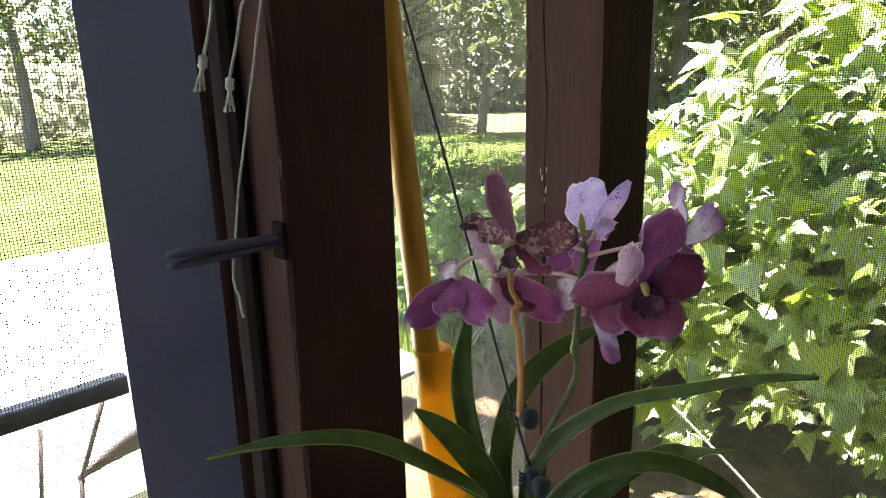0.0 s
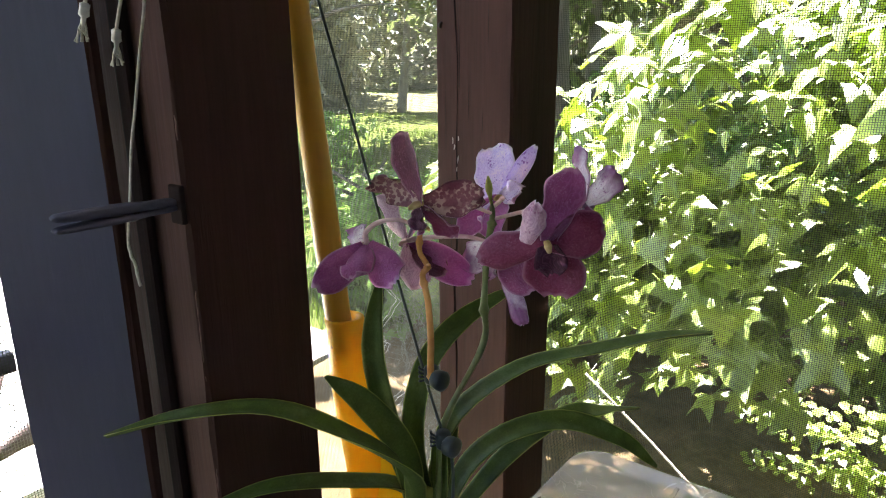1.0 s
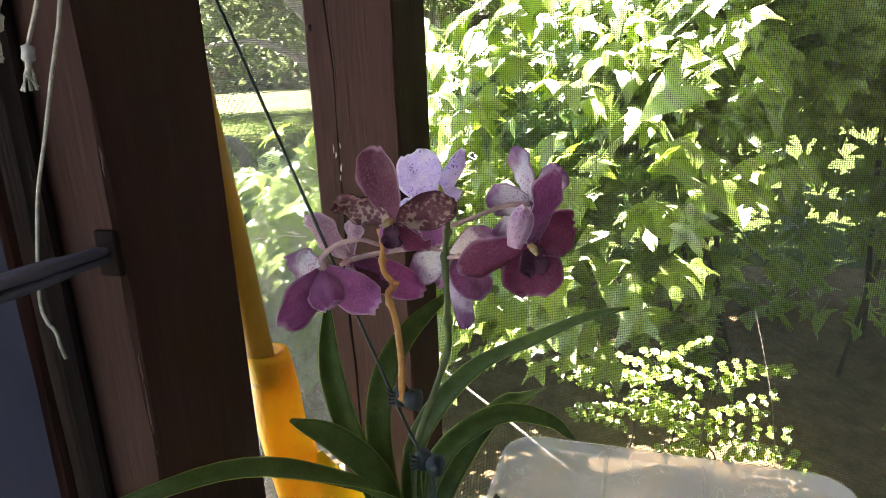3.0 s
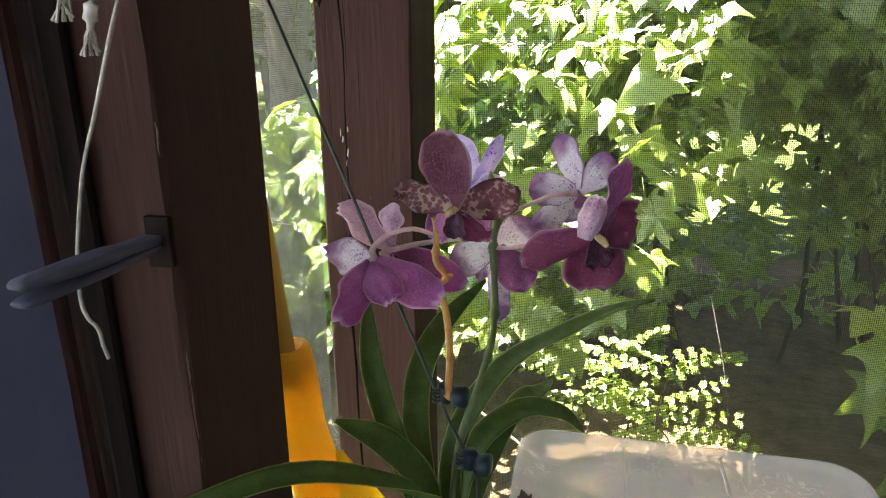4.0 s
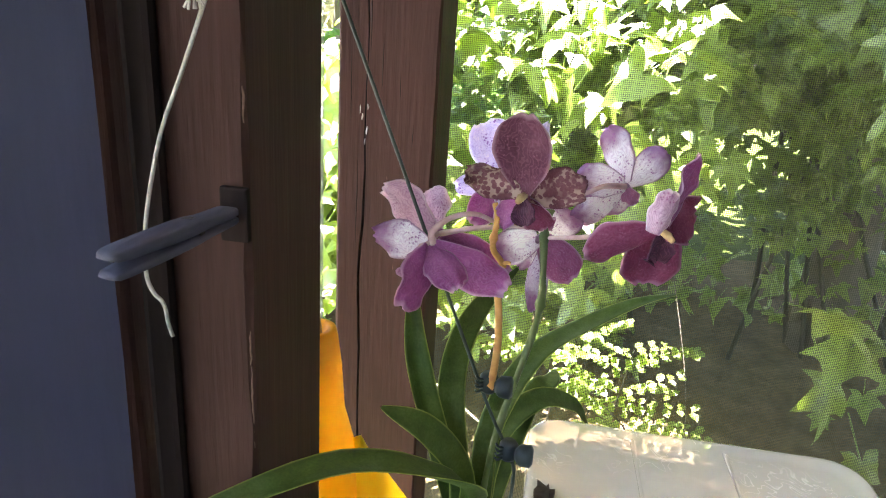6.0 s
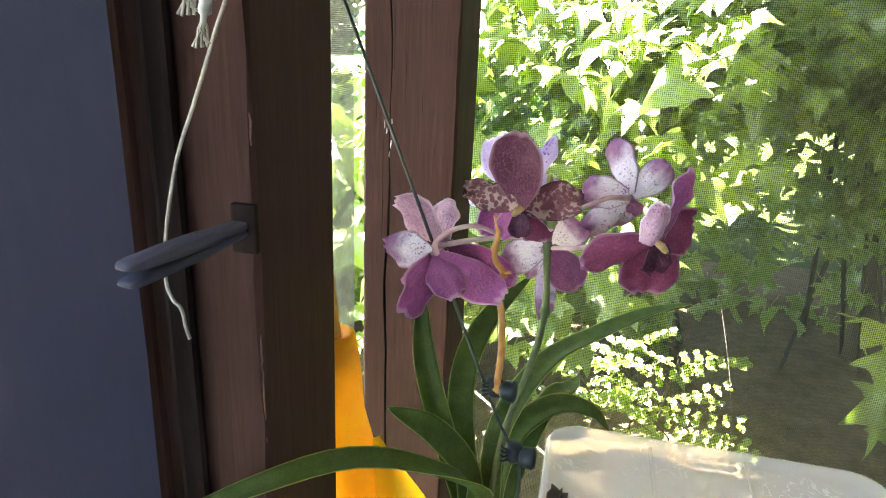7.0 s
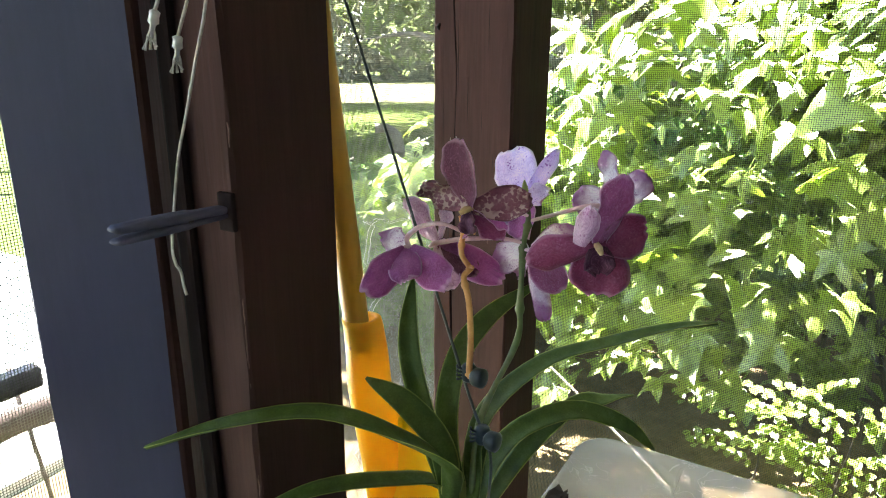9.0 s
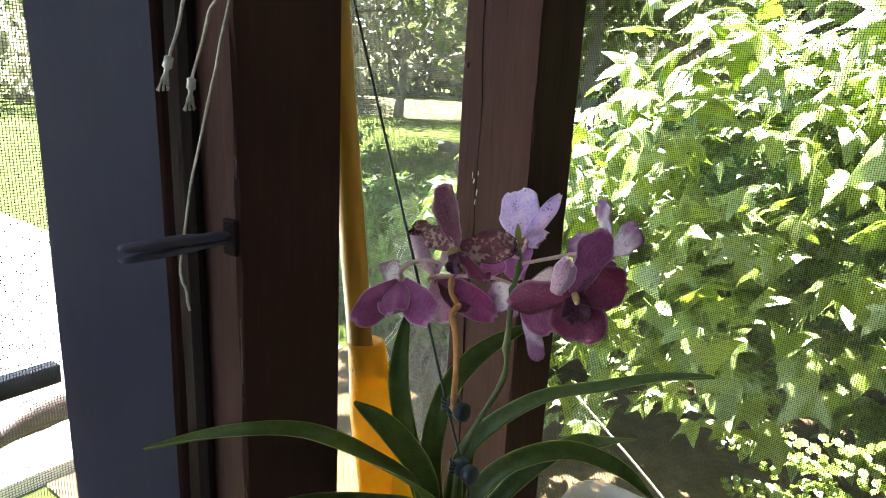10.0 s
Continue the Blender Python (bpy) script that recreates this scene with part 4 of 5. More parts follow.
# ---- clips and stake ----
def clip(at, label):
    c = thing("plant_clip", at, label, "plant clip", "clips on the flower spikes")
    x, y, z = at
    bm = bmesh.new()
    loft(bm, [((x - 0.004, y, z - 0.006), 0.004, 0.004, 0), ((x - 0.004, y, z - 0.004), 0.0055, 0.005, 0), ((x - 0.004, y, z + 0.004), 0.0055, 0.005, 0), ((x - 0.004, y, z + 0.006), 0.004, 0.004, 0)])
    part("jaw", bm, M_CLIP, c, smooth=True)
    bm = bmesh.new()
    tube(bm, [(x + 0.001, y - 0.003, z), (x + 0.0035, y - 0.004, z + 0.0005), (x + 0.009, y - 0.005, z + 0.001), (x + 0.0105, y - 0.005, z + 0.001)], [0.004, 0.0065, 0.0068, 0.0045], 14)
    part("grip", bm, M_CLIP, c, smooth=True)
    bm = bmesh.new()
    for k in range(4):
        tube(bm, curve([(x - 0.006, y - 0.003, z + 0.003 - k * 0.002), (x - 0.010, y - 0.005, z + 0.0045 - k * 0.003), (x - 0.0115, y - 0.003, z + 0.005 - k * 0.0033)], 5), 0.0008, 5)
    part("teeth", bm, M_CLIP, c, smooth=True)
    return c


clip((-0.302, 0.399, 0.988), "dark blue-green plastic clip gripping stake and spike")
clip((-0.286, 0.390, 0.950), "dark blue-green plastic clip gripping stake and spike")
stake = part("wire_stake", tube(bmesh.new(), curve([(-0.505, 0.4435, 1.413), (-0.408, 0.421, 1.2), (-0.313, 0.399, 0.99), (-0.293, 0.394, 0.951), (-0.285, 0.394, 0.925), (-0.292, 0.398, 0.855)], 40), 0.0011, 7), M_STAKE, None, smooth=True)
tagged(stake, "thin dark green wire holding the orchid upright", "wire")

# ---- outdoors ----
rng = random.Random(21)


def sheet(name, x0, x1, y0, y1, nx, ny, height, material, label, category):
    bm = bmesh.new()
    g = [[bm.verts.new((x0 + (x1 - x0) * i / nx, y0 + (y1 - y0) * j / ny, height(x0 + (x1 - x0) * i / nx, y0 + (y1 - y0) * j / ny))) for i in range(nx + 1)] for j in range(ny + 1)]
    for j in range(ny):
        for i in range(nx):
            bm.faces.new((g[j][i], g[j][i + 1], g[j + 1][i + 1], g[j + 1][i]))
    return tagged(part(name, bm, material, smooth=True), label, category, kind="structure")


sheet("ground", -150, 150, -150, 150, 60, 60, lambda x, y: GROUND - 0.02, M_GRASS, "sunlit lawn with worn brown patches", "ground")
sheet("soil", -2.13, 5.0, 0.8, 4.2, 70, 40, lambda x, y: GROUND - 0.006 + 0.03 * noise.noise((x * 2, y * 2, 0)) + 0.02 * min(1, max(0, y - 1)), M_SOIL, "dark leaf litter under the shrub", "soil")
bm = bmesh.new()
rows_ = []
for i in range(41):
    u = -9 + 20 * i / 40
    rows_.append([])
    for j in range(9):
        d = 18.6 + 0.018 * u * max(u, 0) + 0.5 * noise.noise((u * 0.7, 4.0, 0)) * (j == 0) + (12.5 + 0.8 * noise.noise((u * 0.5, 9.0, 0))) * j / 8
        rows_[-1].append(bm.verts.new((-0.62 * d + 0.785 * u, 0.785 * d + 0.62 * u, GROUND - 0.012)))
for a, b in zip(rows_, rows_[1:]):
    for j in range(8):
        bm.faces.new((a[j], b[j], b[j + 1], a[j + 1]))
tagged(part("drive", bm, M_GRAVEL), "pale sunlit gravel drive beyond the lawn", "drive", kind="structure")
slab("patio", (-6.2, -2.15, -6.0, 2.15, GROUND - 0.1, GROUND + 0.03), M_CONCRETE, "bright sunlit concrete patio", "patio", 0.01)


# leaves
def lobed(seed, lobes=5, size=1.0):
    """One lobed leaf, its stalk at the origin, pointing along +y, folded on its midrib and drooping."""
    r = random.Random(seed)
    vs, fs = [], []
    spread = 2.05 + r.uniform(-0.15, 0.15)
    prof = []
    for k in range(lobes):
        a = -spread + 2 * spread * k / (lobes - 1)
        ln = (1.0, 0.86, 0.62)[abs(k - lobes // 2)] * r.uniform(0.9, 1.08) if lobes == 5 else (1.0, 0.8)[abs(k - 1)]
        prof += [(a - 0.20, ln * 0.72), (a - 0.10, ln * 0.86), (a, ln), (a + 0.10, ln * 0.85), (a + 0.22, ln * 0.70)]
        if k < lobes - 1:
            prof.append((a + spread / (lobes - 1), 0.50 * r.uniform(0.85, 1.1)))
    prof = [(-spread - 0.42, 0.28)] + prof + [(spread + 0.42, 0.28)]
    droop, fold, tw = r.uniform(0.12, 0.45), r.uniform(-0.05, 0.30), r.uniform(-0.3, 0.3)

    def put(a, q):
        x, y = q * math.sin(a), q * math.cos(a)
        z = fold * abs(x) - droop * (x * x + y * y) + tw * x * y + 0.05 * math.sin(5 * a + seed)
        vs.append((x * 0.62, y * 0.62 + 0.12, z * 0.62))
    vs.append((0, 0.12, 0))
    for a, q in prof:
        put(a, q * 0.52)
    for a, q in prof:
        put(a, q)
    n = len(prof)
    for k in range(n - 1):
        fs.append((0, 1 + k, 2 + k))
        fs.append((1 + k, 1 + n + k, 2 + n + k, 2 + k))
    i = len(vs)
    w = 0.012
    vs += [(-w, 0.14, 0.0), (w, 0.14, 0.0), (0, 0.14, -1.6 * w), (-w, -0.42, -0.16), (w, -0.42, -0.16), (0, -0.42, -0.16 - 1.6 * w)]
    fs += [(i, i + 1, i + 4, i + 3), (i + 1, i + 2, i + 5, i + 4), (i + 2, i, i + 3, i + 5)]
    return [tuple(c * size for c in v) for v in vs], fs


LEAVES = [lobed(s) for s in range(6)] + [lobed(9, 3), lobed(12, 3)]
LEAF_MESH = []
for vs, fs in LEAVES:
    me = bpy.data.meshes.new("leaf")
    me.from_pydata(vs, [], fs)
    me.polygons.foreach_set("use_smooth", [True] * len(me.polygons))
    me.materials.append(M_LEAF)
    LEAF_MESH.append(me)


def leaf_pose(p, size, rng, lean=(-0.25, -0.55)):
    """A leaf blade that faces up and out, its tip hanging outwards."""
    out = Vector((rng.gauss(lean[0], 0.45), rng.gauss(lean[1], 0.45), rng.gauss(-0.35, 0.25))).normalized()
    nor = Vector((rng.gauss(-0.25, 0.45), rng.gauss(-0.52, 0.47), 1.0))
    nor = (nor - out * nor.dot(out)).normalized()
    x = out.cross(nor)
    m = Matrix((x, out, nor)).transposed().to_4x4()
    return Matrix.Translation(p) @ m @ Matrix.Scale(size, 4)


def joined(name, placed, shapes, material, parent=None, label=""):
    """Many small shapes as one mesh."""
    vs, fs = [], []
    for k, m in placed:
        i = len(vs)
        sv, sf = shapes[k]
        vs += [tuple(m @ Vector(v)) for v in sv]
        fs += [tuple(i + j for j in f) for f in sf]
    me = bpy.data.meshes.new("mesh")
    me.from_pydata(vs, [], fs)
    me.materials.append(material)
    ob = new(name, me)
    if parent:
        ob.parent = parent
        ob.matrix_parent_inverse = Matrix.Translation(-origin_of(parent))
    tagged(ob, label, kind="stuff")
    return ob


shrub = thing("shrub", (0.0, 2.1, GROUND), "leafy green shrub with large lobed sunlit leaves", "shrub")


def canopy(p):
    """How full the shrub is at a place: a mounded crown with a dark hollow low on its east side."""
    x, y, z = p
    q = ((x - 0.15) / 2.0) ** 2 + ((y - 2.25) / 0.85) ** 2 + ((z - 0.9) / (1.75 if x < 0.2 else 1.15)) ** 2
    if z > min(1.46 + 0.08 * math.sin(7 * x + 3 * y), 1.11 + (x + 0.94) * (1.0 if x > -0.94 else 0.5)):
        return 0.0
    hollow = ((x - 0.42) / 0.62) ** 2 + ((z - 0.42) / 0.52) ** 2
    front = y > 1.28 + 0.25 * math.sin(x * 3.1 + z * 2.3) * (0.6 if x < 0.5 else 1)
    low = ((x - 0.0) / 0.36) ** 2 + ((z - 0.08) / 0.44) ** 2
    if (hollow < 1 and y < 2.7) or (low < 1 and y < 2.8):
        return 0.0
    if abs(x + 0.335 * (z - 0.15) + 0.06) < 0.30 and abs(y - 0.138 * (z - 0.15) - 2.0) < 0.26:
        return 0.0
    if z > 0.62 and abs(x + 0.335 * (z - 0.5) - 0.46) < 0.2 and abs(y - 0.138 * (z - 0.5) - 1.5) < 0.22:
        return 0.0
    if x < -0.35 and z < 0.30 - 0.12 * math.sin(6 * x):
        return 0.0
    lower = 0.25 if z < 0.12 else 1.0
    return lower * (1.0 if q < 1 and front else 0.0)


stems = []
for k in range(11):
    a = Vector((rng.uniform(-0.3, 1.3), rng.uniform(2.75, 3.05), GROUND))
    b = a + Vector((rng.uniform(-0.4, 0.3), rng.uniform(-0.08, 0.08), rng.uniform(0.85, 1.1)))
    c = b + Vector((rng.uniform(-0.4, 0.4), rng.uniform(-0.9, -0.2), rng.uniform(0.3, 0.6)))
    pts = curve([a, b, c], 12)
    part("stem", tube(bmesh.new(), pts, [0.011 * (1 - 0.7 * i / 12) for i in range(13)], 7), M_STEM, shrub, smooth=True)
    stems += pts[4:]
    for _ in range(3):
        s = pts[rng.randint(7, 11)]
        e = s + Vector((rng.uniform(-0.5, 0.4), rng.uniform(-0.55, 0.05), rng.uniform(-0.05, 0.35)))
        tw = curve([s, (s + e) / 2 + Vector((0, 0, 0.06)), e], 8)
        part("twig", tube(bmesh.new(), tw, [0.005 * (1 - 0.7 * i / 8) for i in range(9)], 5), M_STEM, shrub, smooth=True)
        stems += tw[2:]

placed = []
while len(placed) < 4400:
    if rng.random() < 0.35:
        s = rng.choice(stems)
        p = (s[0] + rng.gauss(0, 0.09), s[1] - abs(rng.gauss(0, 0.09)), s[2] + rng.gauss(0.02, 0.07))
    else:
        p = (rng.uniform(-1.7, 1.5), rng.uniform(1.25, 3.0), rng.uniform(-0.05, 2.6))
    if rng.random() < canopy(p):
        placed.append((rng.randrange(8), leaf_pose(p, rng.uniform(0.085, 0.165), rng)))
top = 0
while top < 420:
    x, y = rng.uniform(-1.5, 0.6), rng.uniform(1.3, 2.9)
    p = (x, y, min(1.46, 1.11 + (x + 0.94) * (1.0 if x > -0.94 else 0.5)) - rng.uniform(0.02, 0.38))
    if rng.random() < canopy(p):
        placed.append((rng.randrange(8), leaf_pose(p, rng.uniform(0.10, 0.17), rng)))
        top += 1
low = 0
while low < 650:
    p = (rng.uniform(-1.3, -0.38), rng.uniform(2.25, 2.9), rng.uniform(0.22, 0.85))
    placed.append((rng.randrange(8), leaf_pose(p, rng.uniform(0.11, 0.19), rng)))
    low += 1
for k in range(110):
    placed.append((rng.randrange(8), leaf_pose((rng.uniform(-0.42, 0.15), rng.uniform(2.42, 2.85), rng.uniform(0.0, 0.42)), rng.uniform(0.10, 0.16), rng)))
placed.sort(key=lambda q: (q[1].translation - Vector((-0.2, 0.9, 0.9))).length)
# single leaves that hang out in front
for p, size in (((-0.17, 1.925, 0.742), 0.19), ((-0.39, 1.726, 0.614), 0.17), ((-0.229, 1.685, 0.408), 0.14), ((0.37, 1.53, 0.64), 0.23), ((0.40, 1.49, 0.50), 0.22), ((0.45, 1.52, 0.57), 0.2), ((-0.05, 1.9, 0.62), 0.17), ((-0.1, 1.85, 0.95), 0.2), ((0.50, 1.46, 0.33), 0.2)):
    placed.insert(0, (rng.randrange(6), leaf_pose(p, size, rng)))
for k, m in placed[:290]:
    ob = new("leaf", LEAF_MESH[k])
    ob.parent = shrub
    ob.matrix_basis = Matrix.Translation(-origin_of(shrub)) @ m
joined("leaf_mass", placed[290:], LEAVES, M_LEAF, shrub, "mass of lobed green leaves")

back = []
while len(back) < 1300:
    p = (rng.uniform(-0.9, 3.4), rng.uniform(2.7, 3.7), rng.uniform(-0.1, 2.1))
    if p[2] < 0.95 and p[1] < 3.25 and p[0] < 1.6:
        continue
    if p[0] > -0.5 - 0.3 * p[2] + 0.3 * (p[1] - 2.7):
        back.append((rng.randrange(8), leaf_pose(p, rng.uniform(0.13, 0.24), rng)))
thicket = thing("thicket", (1.2, 3.2, GROUND), "shaded green thicket standing behind the shrub", "thicket")
for k in range(5):
    part("stem", tube(bmesh.new(), curve([(0.2 + k * 0.6, 3.2, GROUND), (0.1 + k * 0.62, 3.1, 0.9), (0.15 + k * 0.6, 3.0, 1.7)], 8), 0.011, 6), M_STEM, thicket, smooth=True)
joined("leaves", back, LEAVES, M_LEAF, thicket)

# small-leaved seedlings low in the shade
SMALL = [([(0, 0, 0), (0.30, 0.35, 0.05), (0.27, 0.8, 0.02), (0, 1.1, -0.08), (-0.27, 0.8, 0.02), (-0.30, 0.35, 0.05), (0, 0.55, -0.03)],
          [(0, 1, 6), (1, 2, 6), (2, 3, 6), (3, 4, 6), (4, 5, 6), (5, 0, 6)])]
for k, (bx, by, tz) in enumerate(((-0.19, 2.0, 0.25), (-0.07, 1.98, 0.33), (0.03, 2.06, 0.27), (0.05, 1.95, 0.12))):
    sd = thing("seedling", (bx, by, GROUND), "small bright seedling with many little oval leaves", "seedling", "seedlings under the shrub")
    top = Vector((bx + rng.uniform(-0.1, 0.1), by - 0.1, tz))
    ln = curve([(bx, by, GROUND), (bx + 0.02, by - 0.03, (GROUND + tz) / 2), top], 12)
    part("stem", tube(bmesh.new(), ln, [0.004 * (1 - 0.6 * i / 12) for i in range(13)], 5), M_STEM, sd, smooth=True)
    pl = []
    for i in range(5, 13, 2):
        for s in (-1, 1):
            dv = Vector((s * rng.uniform(0.5, 1), rng.uniform(-0.6, 0.2), rng.uniform(0.0, 0.4))).normalized()
            e = ln[i] + dv * rng.uniform(0.15, 0.24)
            for j in range(6):
                p = ln[i].lerp(e, (j + 1) / 6) + Vector((0, 0, 0.02 * math.sin(j * 0.5)))
                for t in (-1, 1):
                    o = (dv * 0.4 + dv.cross(Vector((0, 0, 1))) * t + Vector((0, 0, rng.uniform(-0.2, 0.3)))).normalized()
                    nn = Vector((rng.gauss(-0.28, 0.22), rng.gauss(-0.52, 0.24), 1))
                    nn = (nn - o * nn.dot(o)).normalized()
                    pl.append((0, Matrix.Translation(p) @ Matrix((o.cross(nn), o, nn)).transposed().to_4x4() @ Matrix.Scale(rng.uniform(0.032, 0.042), 4)))
    joined("leaves", pl, SMALL, M_LEAF, sd)

# fallen sticks
for pts, r, lb in ((((-0.593, 1.30, 0.54), (-0.5, 1.30, 0.472), (-0.41, 1.30, 0.405), (-0.1, 1.3, 0.16), (0.2, 1.3, -0.1)), 0.0027, "pale bare stick leaning in the undergrowth"),
                   (((0.12, 1.9, 0.55), (0.18, 1.75, 0.25), (0.2, 1.65, -0.1)), 0.0011, "thin bare twig standing under the shrub")):
    tagged(part("stick", tube(bmesh.new(), curve(pts, 20), r, 6), M_STICK if r > 0.002 else M_TRUNK, smooth=True), lb, "stick")


# trees, hedge and undergrowth; the gaps let sun flecks down to the seedlings and one bough
GAPS = ((0.46, 1.5, 0.5), (-0.08, 2.0, 0.2))
PLAIN = []
for wd, dr in ((0.36, -0.12), (0.28, 0.05), (0.44, -0.2)):
    PLAIN.append(([(0, 0, 0), (wd, 0.3, 0.08), (wd * 0.7, 0.75, 0.03), (0, 1.15, dr), (-wd * 0.75, 0.7, 0.03), (-wd, 0.34, 0.08), (0, 0.55, -0.04)],
                  [(0, 1, 6), (1, 2, 6), (2, 3, 6), (3, 4, 6), (4, 5, 6), (5, 0, 6)]))

def tree(x, y, h, crown, seed, label, lowest=0.45, n=2600, leafsize=0.16, limbs=7, west=None, girth=0.022, lean=0.0, bark=M_TRUNK):
    r = random.Random(seed)
    t = thing("tree", (x, y, GROUND), label, "tree", "garden trees")
    top = Vector((x + r.uniform(-0.4, 0.4), y + r.uniform(-0.4, 0.4), h * 0.8))
    top.x += lean * h * 0.8
    trunk = curve([(x, y, GROUND - 0.05), (x + r.uniform(-0.1, 0.1) + lean * h * 0.3, y, h * 0.3), tuple(top)], 14)
    part("trunk", tube(bmesh.new(), trunk, [h * girth * (1.25 - i / 14) for i in range(15)], 9), bark, t, smooth=True)
    ends = []
    for k in range(limbs):
        s = trunk[r.randint(5, 13)]
        a = r.uniform(0, 6.3)
        e = s + Vector((math.cos(a), math.sin(a), r.uniform(0.1, 0.7))) * crown * r.uniform(0.5, 0.95)
        b = curve([tuple(s), tuple((s + e) / 2 + Vector((0, 0, 0.15))), tuple(e)], 7)
        part("limb", tube(bmesh.new(), b, [h * 0.008 * (1.1 - i / 7) for i in range(8)], 6), bark, t, smooth=True)
        ends += b[2:]
    pl = []
    for _ in range(n):
        c = r.choice(ends)
        p = Vector(c) + Vector((r.gauss(0, 0.3), r.gauss(0, 0.3), r.gauss(0, 0.22))) * crown * 0.75
        if west is not None and p[0] + 0.335 * (p[2] - 1) < west + 0.12 * math.sin(3 * p[1]) and r.random() > 0.08:
            continue
        if west is not None and any(abs(p[0] + 0.335 * (p[2] - cz) - cx) < 0.07 and abs(p[1] - 0.138 * (p[2] - cz) - cy) < 0.07 for cx, cy, cz in GAPS) or west is not None and abs(p[0] + 0.335 * (p[2] - 0.2) + 0.08) < 0.28 and abs(p[1] - 0.138 * (p[2] - 0.2) - 2.0) < 0.24:
            continue
        if p[2] > h * lowest * 0.6:
            pl.append((r.randrange(3), leaf_pose(p, leafsize * r.uniform(0.7, 1.5), r, (0, 0))))
    joined("crown", pl, PLAIN, M_FARLEAF, t)
    return t


tree(-12.1, 14.2, 6.5, 2.4, 1, "slender leaning garden tree with pale grey bark", 0.62, 2600, 0.16, 7, None, 0.018, 0.10, M_PALEBARK)
tree(-5.75, 11.0, 6.0, 3.5, 2, "garden tree with a low-hanging light green crown", 0.24, 7500, 0.18, 16, None, 0.013)
# Hidden trunk and a crown above the view, added to shade the lawn.
tree(-7.9, 6.5, 6.2, 3.0, 14, "unseen tall tree added to shade the lawn", 0.9, 5600, 0.22, 14, None, 0.016, 0.12)
tree(-15.5, 9.0, 7.0, 2.8, 3, "broad garden tree behind the lawn")
tree(-19.0, 5.0, 7.0, 3.0, 4, "broad garden tree behind the lawn")
tree(-4.9, 10.7, 6.5, 2.4, 5, "garden tree with a straight grey trunk", 0.75, 2600, 0.16, 7, None, 0.019, -0.02, M_PALEBARK)
tree(-8.2, 16.0, 7.5, 3.0, 11, "tall garden tree in the shade of others", 0.4)
tree(-21.0, 33.0, 9.0, 3.6, 12, "tall garden tree in the shade of others")
tree(-5.6, 16.5, 7.5, 2.8, 13, "tall garden tree in the shade of others", 0.5)
tree(-20.0, 12.5, 8.0, 3.2, 8, "broad garden tree behind the lawn")
# Four trees added to cast shade; west trims one crown where sun begins.
tree(1.05, 3.0, 5.4, 2.5, 6, "unseen broad tree added to shade the shrub", 0.85, 11500, 0.22, 18, 0.12)
tree(-2.3, 4.4, 5.4, 1.8, 16, "garden tree added to shade the low bushes", 0.8, 4800, 0.22, 14)
tree(2.2, 5.0, 5.8, 2.2, 17, "broad tree added to shade the thicket", 0.6, 6000, 0.24, 14)
tree(4.6, 3.4, 5.6, 2.4, 7, "unseen broad tree added to shade the shrub", 0.8, 3200, 0.24)


def bush(x, y, rx, ry, h, n, size, seed, label):
    r = random.Random(seed)
    t = thing("bush", (x, y, GROUND), label, "bush", "garden bushes")
    for k in range(4):
        part("stem", tube(bmesh.new(), curve([(x + r.uniform(-0.2, 0.2) * rx, y + r.uniform(-0.2, 0.2) * ry, GROUND), (x + r.uniform(-0.4, 0.4) * rx, y, h * 0.4), (x + r.uniform(-0.6, 0.6) * rx, y + r.uniform(-0.5, 0.5) * ry, h * 0.8)], 8), 0.012, 5), M_STEM, t, smooth=True)
    pl = []
    while len(pl) < n:
        p = Vector((r.gauss(0, 0.5), r.gauss(0, 0.5), r.uniform(-1, 1)))
        if p.length < 1 + 0.2 * math.sin(5 * p.x + seed) + 0.15 * math.sin(7 * p.y):
            pl.append((r.randrange(8), leaf_pose(Vector((x + p.x * rx, y + p.y * ry, GROUND + h * 0.5 + p.z * h * 0.5)), size * r.uniform(0.6, 1.4), r, (0.3, -0.4))))
    joined("leaves", pl, LEAVES, M_BUSH, t)
    return t


bush(-2.6, 2.95, 0.75, 0.6, 0.68, 800, 0.11, 1, "low bright green bush beside the patio")
bush(-3.5, 4.1, 0.8, 0.8, 0.48, 380, 0.14, 2, "low bright green bush beside the patio")
bush(-1.15, 3.7, 0.8, 0.7, 1.3, 900, 0.11, 3, "low bright green bush beside the patio")
bush(-1.85, 2.55, 0.42, 0.36, 0.75, 650, 0.10, 22, "low bright green bush beside the patio")
bush(-1.42, 2.55, 0.36, 0.4, 1.0, 700, 0.12, 21, "leafy green bush beside the shrub")
bush(-6.0, 5.5, 0.8, 0.8, 0.8, 420, 0.15, 4, "rounded bush at the edge of the lawn")
bush(-0.6, 5.6, 1.2, 0.9, 1.7, 600, 0.16, 9, "rounded bush at the edge of the lawn")

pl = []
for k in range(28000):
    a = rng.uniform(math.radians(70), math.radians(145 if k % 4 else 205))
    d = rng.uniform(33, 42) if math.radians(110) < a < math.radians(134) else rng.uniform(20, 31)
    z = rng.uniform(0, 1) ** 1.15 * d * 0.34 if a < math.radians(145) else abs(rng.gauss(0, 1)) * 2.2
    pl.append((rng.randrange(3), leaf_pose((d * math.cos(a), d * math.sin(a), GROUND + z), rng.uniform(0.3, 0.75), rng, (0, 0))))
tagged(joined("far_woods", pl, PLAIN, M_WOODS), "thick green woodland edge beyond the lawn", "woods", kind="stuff")

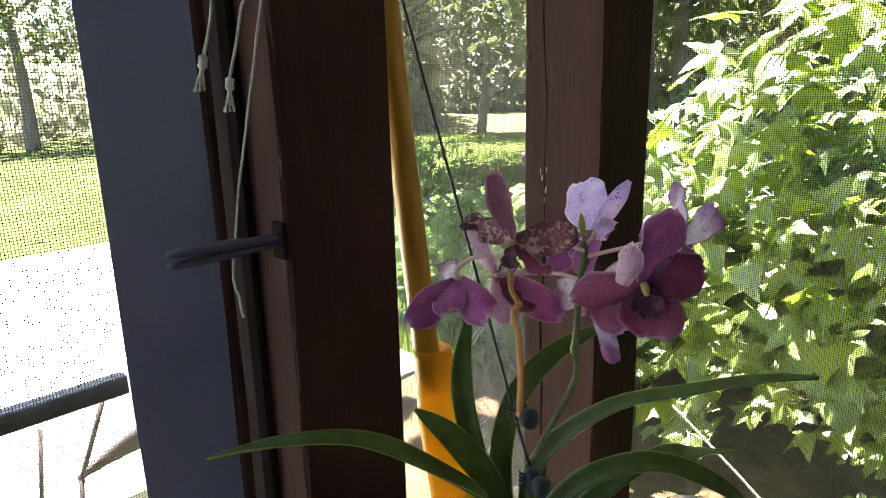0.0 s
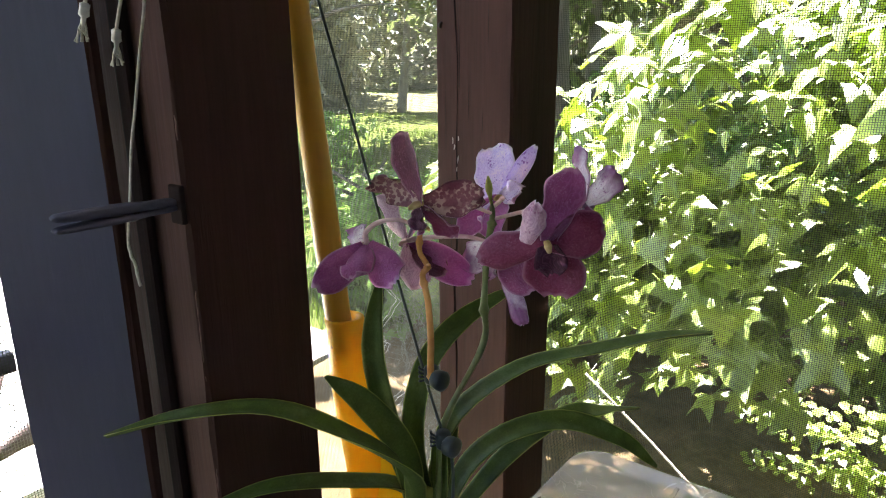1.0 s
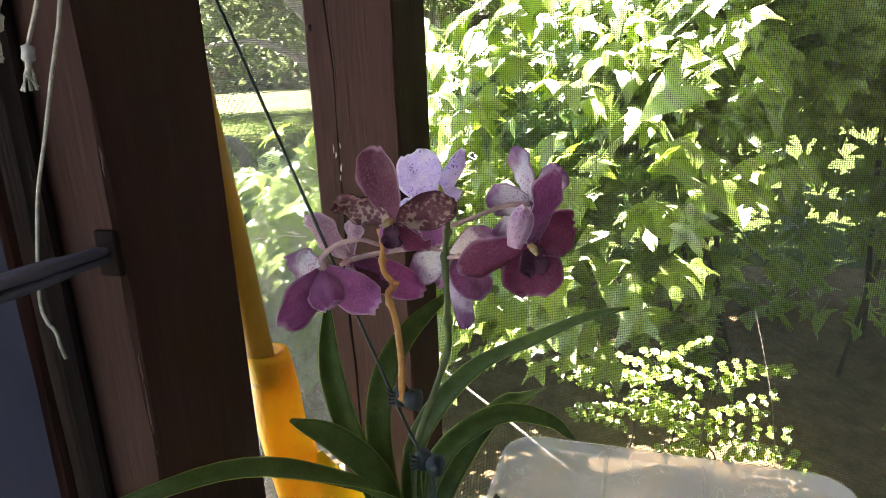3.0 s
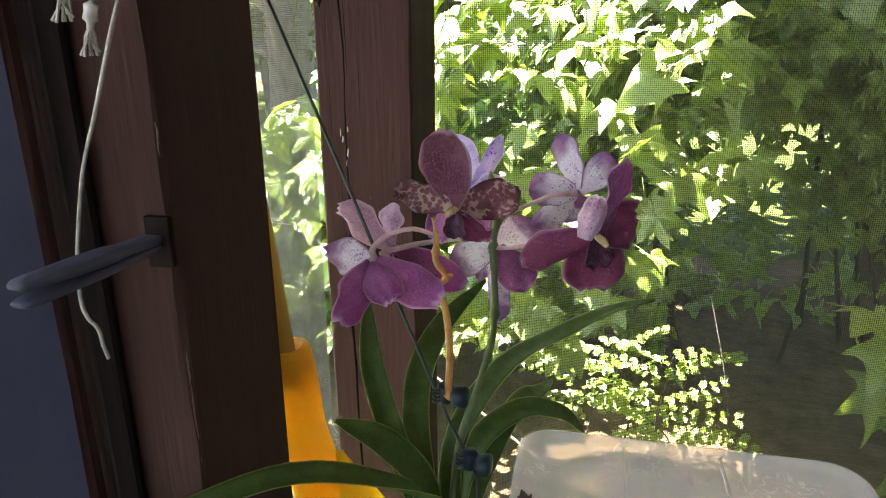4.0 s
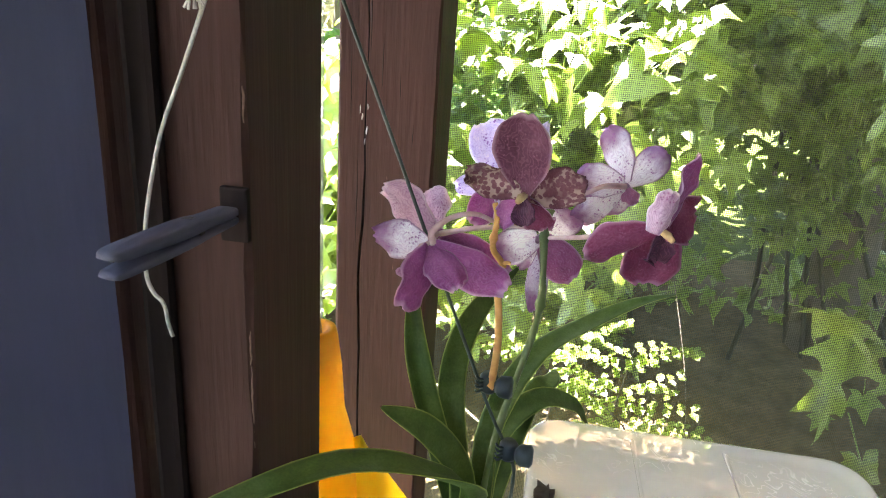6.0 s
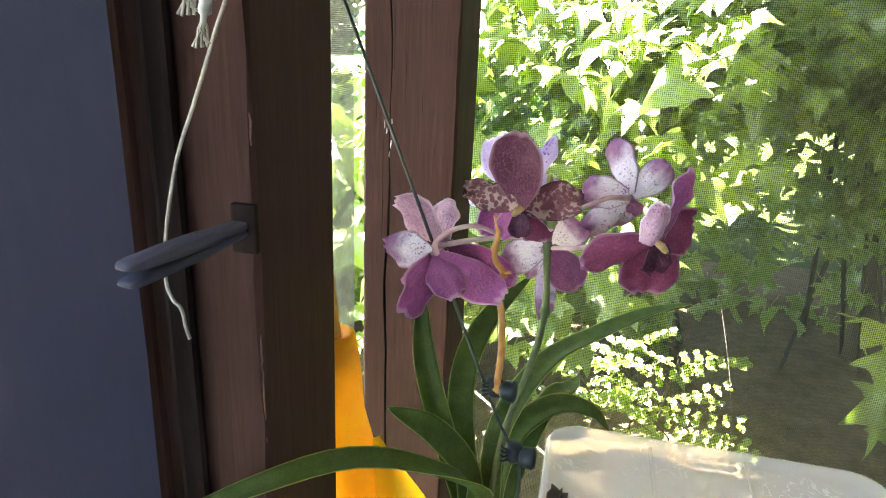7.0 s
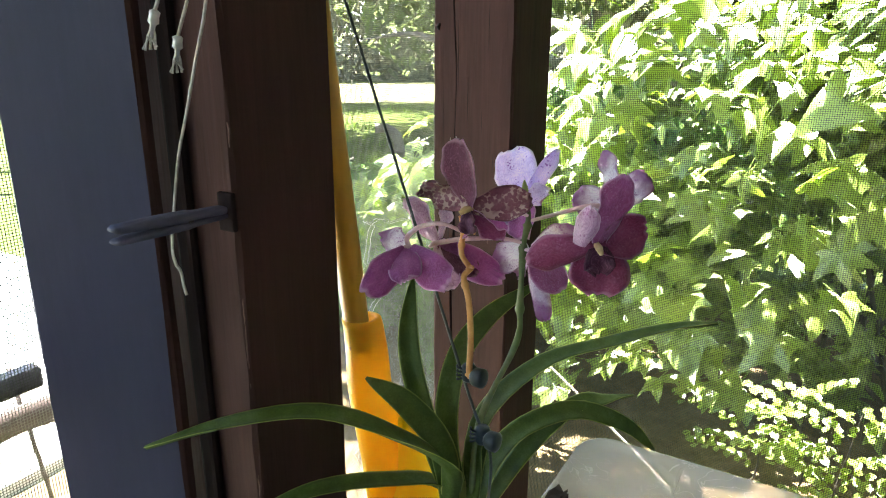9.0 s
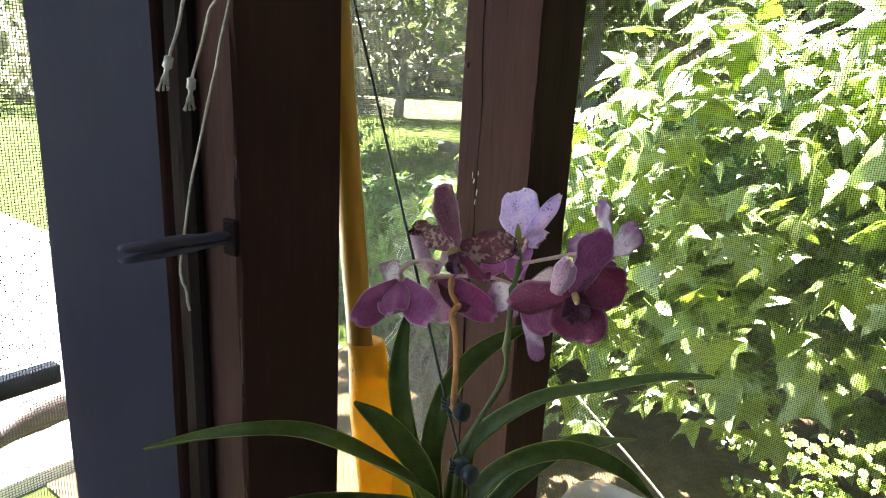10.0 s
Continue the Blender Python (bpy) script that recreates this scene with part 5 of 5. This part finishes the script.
# rough grass on the lawn, in tufts
BLADE = [([(-0.05, 0, 0), (0.05, 0, 0), (0.03, 0.1, 0.55), (0, 0.35, 1.0), (-0.03, 0.1, 0.55)], [(0, 1, 2, 4), (4, 2, 3)])]
pl = []
while len(pl) < 15000:
    a, d = rng.uniform(math.radians(95), math.radians(200 if len(pl) % 2 else 145)), 3.0 + 15.0 * rng.random() ** 1.2
    x, y = d * math.cos(a), d * math.sin(a)
    if (-6.25 < x and y < 2.2) or (x > -2.2 and y < 4.3) or noise.noise((x * 0.5, y * 0.5, 2.0)) < -0.12:
        continue
    for _ in range(6):
        g = Matrix.Translation((x + rng.gauss(0, 0.07), y + rng.gauss(0, 0.07), GROUND - 0.02)) @ Matrix.Rotation(rng.uniform(0, 6.3), 4, "Z")
        pl.append((0, g @ Matrix.Rotation(rng.uniform(-0.5, 0.3), 4, "X") @ Matrix.Scale(rng.uniform(0.06, 0.15), 4)))
tagged(joined("grass", pl, BLADE, M_BLADE), "rough green grass in tufts on the lawn", "grass", kind="stuff")

# bent drainpipe standing in the grass
pipe = thing("drainpipe", (-4.5, 6.43, GROUND - 0.02), "bent weathered drainpipe standing upright in the grass", "drainpipe")
left = Vector((-0.825, -0.565, 0))
foot = Vector((-4.5, 6.43, GROUND - 0.06))
line = curve([foot, foot + Vector((0, 0, 0.30)), foot + Vector((0, 0, 0.44)) + left * 0.03, foot + Vector((0, 0, 0.53)) + left * 0.15, foot + Vector((0, 0, 0.53)) + left * 0.27], 60)
part("body", tube(bmesh.new(), line, [0.058 + 0.004 * (i % 2) for i in range(61)], 12), M_PIPE, pipe, smooth=True)
part("collar", tube(bmesh.new(), [foot + Vector((0, 0, 0.24)), foot + Vector((0, 0, 0.29))], 0.070, 12), M_PIPE, pipe, smooth=True)

# sling seat on the patio
sling = thing("sling_seat", (-1.6, 0.62, GROUND + 0.03), "dark brown sling seat with thin rods on the patio", "garden seat")
bm = bmesh.new()
rows_ = []
for k in range(15):
    f = k / 14
    y, z, h = 0.455 + 0.36 * f, 0.345 + 0.05 * math.sin(f * 2.6), 0.004 + 0.028 * min(1, 2.2 * f)
    rows_.append([bm.verts.new((-1.6 + dx, y, z + dz)) for dx, dz in ((0, h), (-0.012, h), (-0.012, -h), (0, -h))])
for a, b in zip(rows_, rows_[1:]):
    for j in range(4):
        bm.faces.new((a[j], a[(j + 1) % 4], b[(j + 1) % 4], b[j]))
bm.faces.new(rows_[0][::-1]), bm.faces.new(rows_[-1])
part("sling", bm, M_CHAIR, sling, smooth=True)
for a, b in (((-1.6, 0.462, 0.345), (-1.6, 0.545, 0.545)), ((-1.6, 0.462, 0.345), (-1.6, 0.40, GROUND + 0.03)), ((-1.6, 0.81, 0.37), (-1.6, 0.86, GROUND + 0.03)), ((-1.9, 0.81, 0.39), (-1.9, 0.86, GROUND + 0.03)), ((-1.9, 0.462, 0.36), (-1.9, 0.40, GROUND + 0.03))):
    part("rod", tube(bmesh.new(), [a, b], 0.006, 7), M_CHAIR, sling, smooth=True)

# crumpled clear netting caught outside the corner
netting = thing("garden_netting", (-0.64, 0.80, 0.52), "crumpled clear plastic netting hanging outside the corner post", "netting")
g = []
for j in range(60):
    row = []
    for i in range(26):
        a, z = i / 25, 0.52 + 0.46 * j / 59
        q = noise.noise((a * 5, z * 9, 3.0)) * 0.045 + noise.noise((a * 14, z * 24, 7.0)) * 0.020
        narrow = 1 - 0.4 * j / 59
        row.append(Vector((-0.66 + 0.05 * a + q, 0.80 + (a - 0.5) * 0.17 * narrow + 0.6 * q + 0.014 * noise.noise((z * 26, a * 9, 1.0)), z + 0.014 * noise.noise((a * 11, z * 18, 5.0)))))
    g.append(row)
bm = bmesh.new()
for i in range(26):
    tube(bm, [g[j][i] for j in range(60)], 0.00028, 4)
for j in range(60):
    tube(bm, g[j], 0.00024, 4)
tagged(part("net", bm, M_NET, netting), kind="stuff")
for off in (0.0, 0.007):
    hem = [(p[0] + off + 0.002 * math.sin(k * 1.9), p[1] + 0.003 * math.sin(k * 2.7 + off * 90), p[2]) for k, p in enumerate([g[k][0] for k in range(3, 57)] + [g[57][k] for k in range(0, 24, 2)])]
    part("crinkled_hem", tube(bmesh.new(), hem, 0.0007, 5), M_WEB, netting, "white crinkled edge", smooth=True)
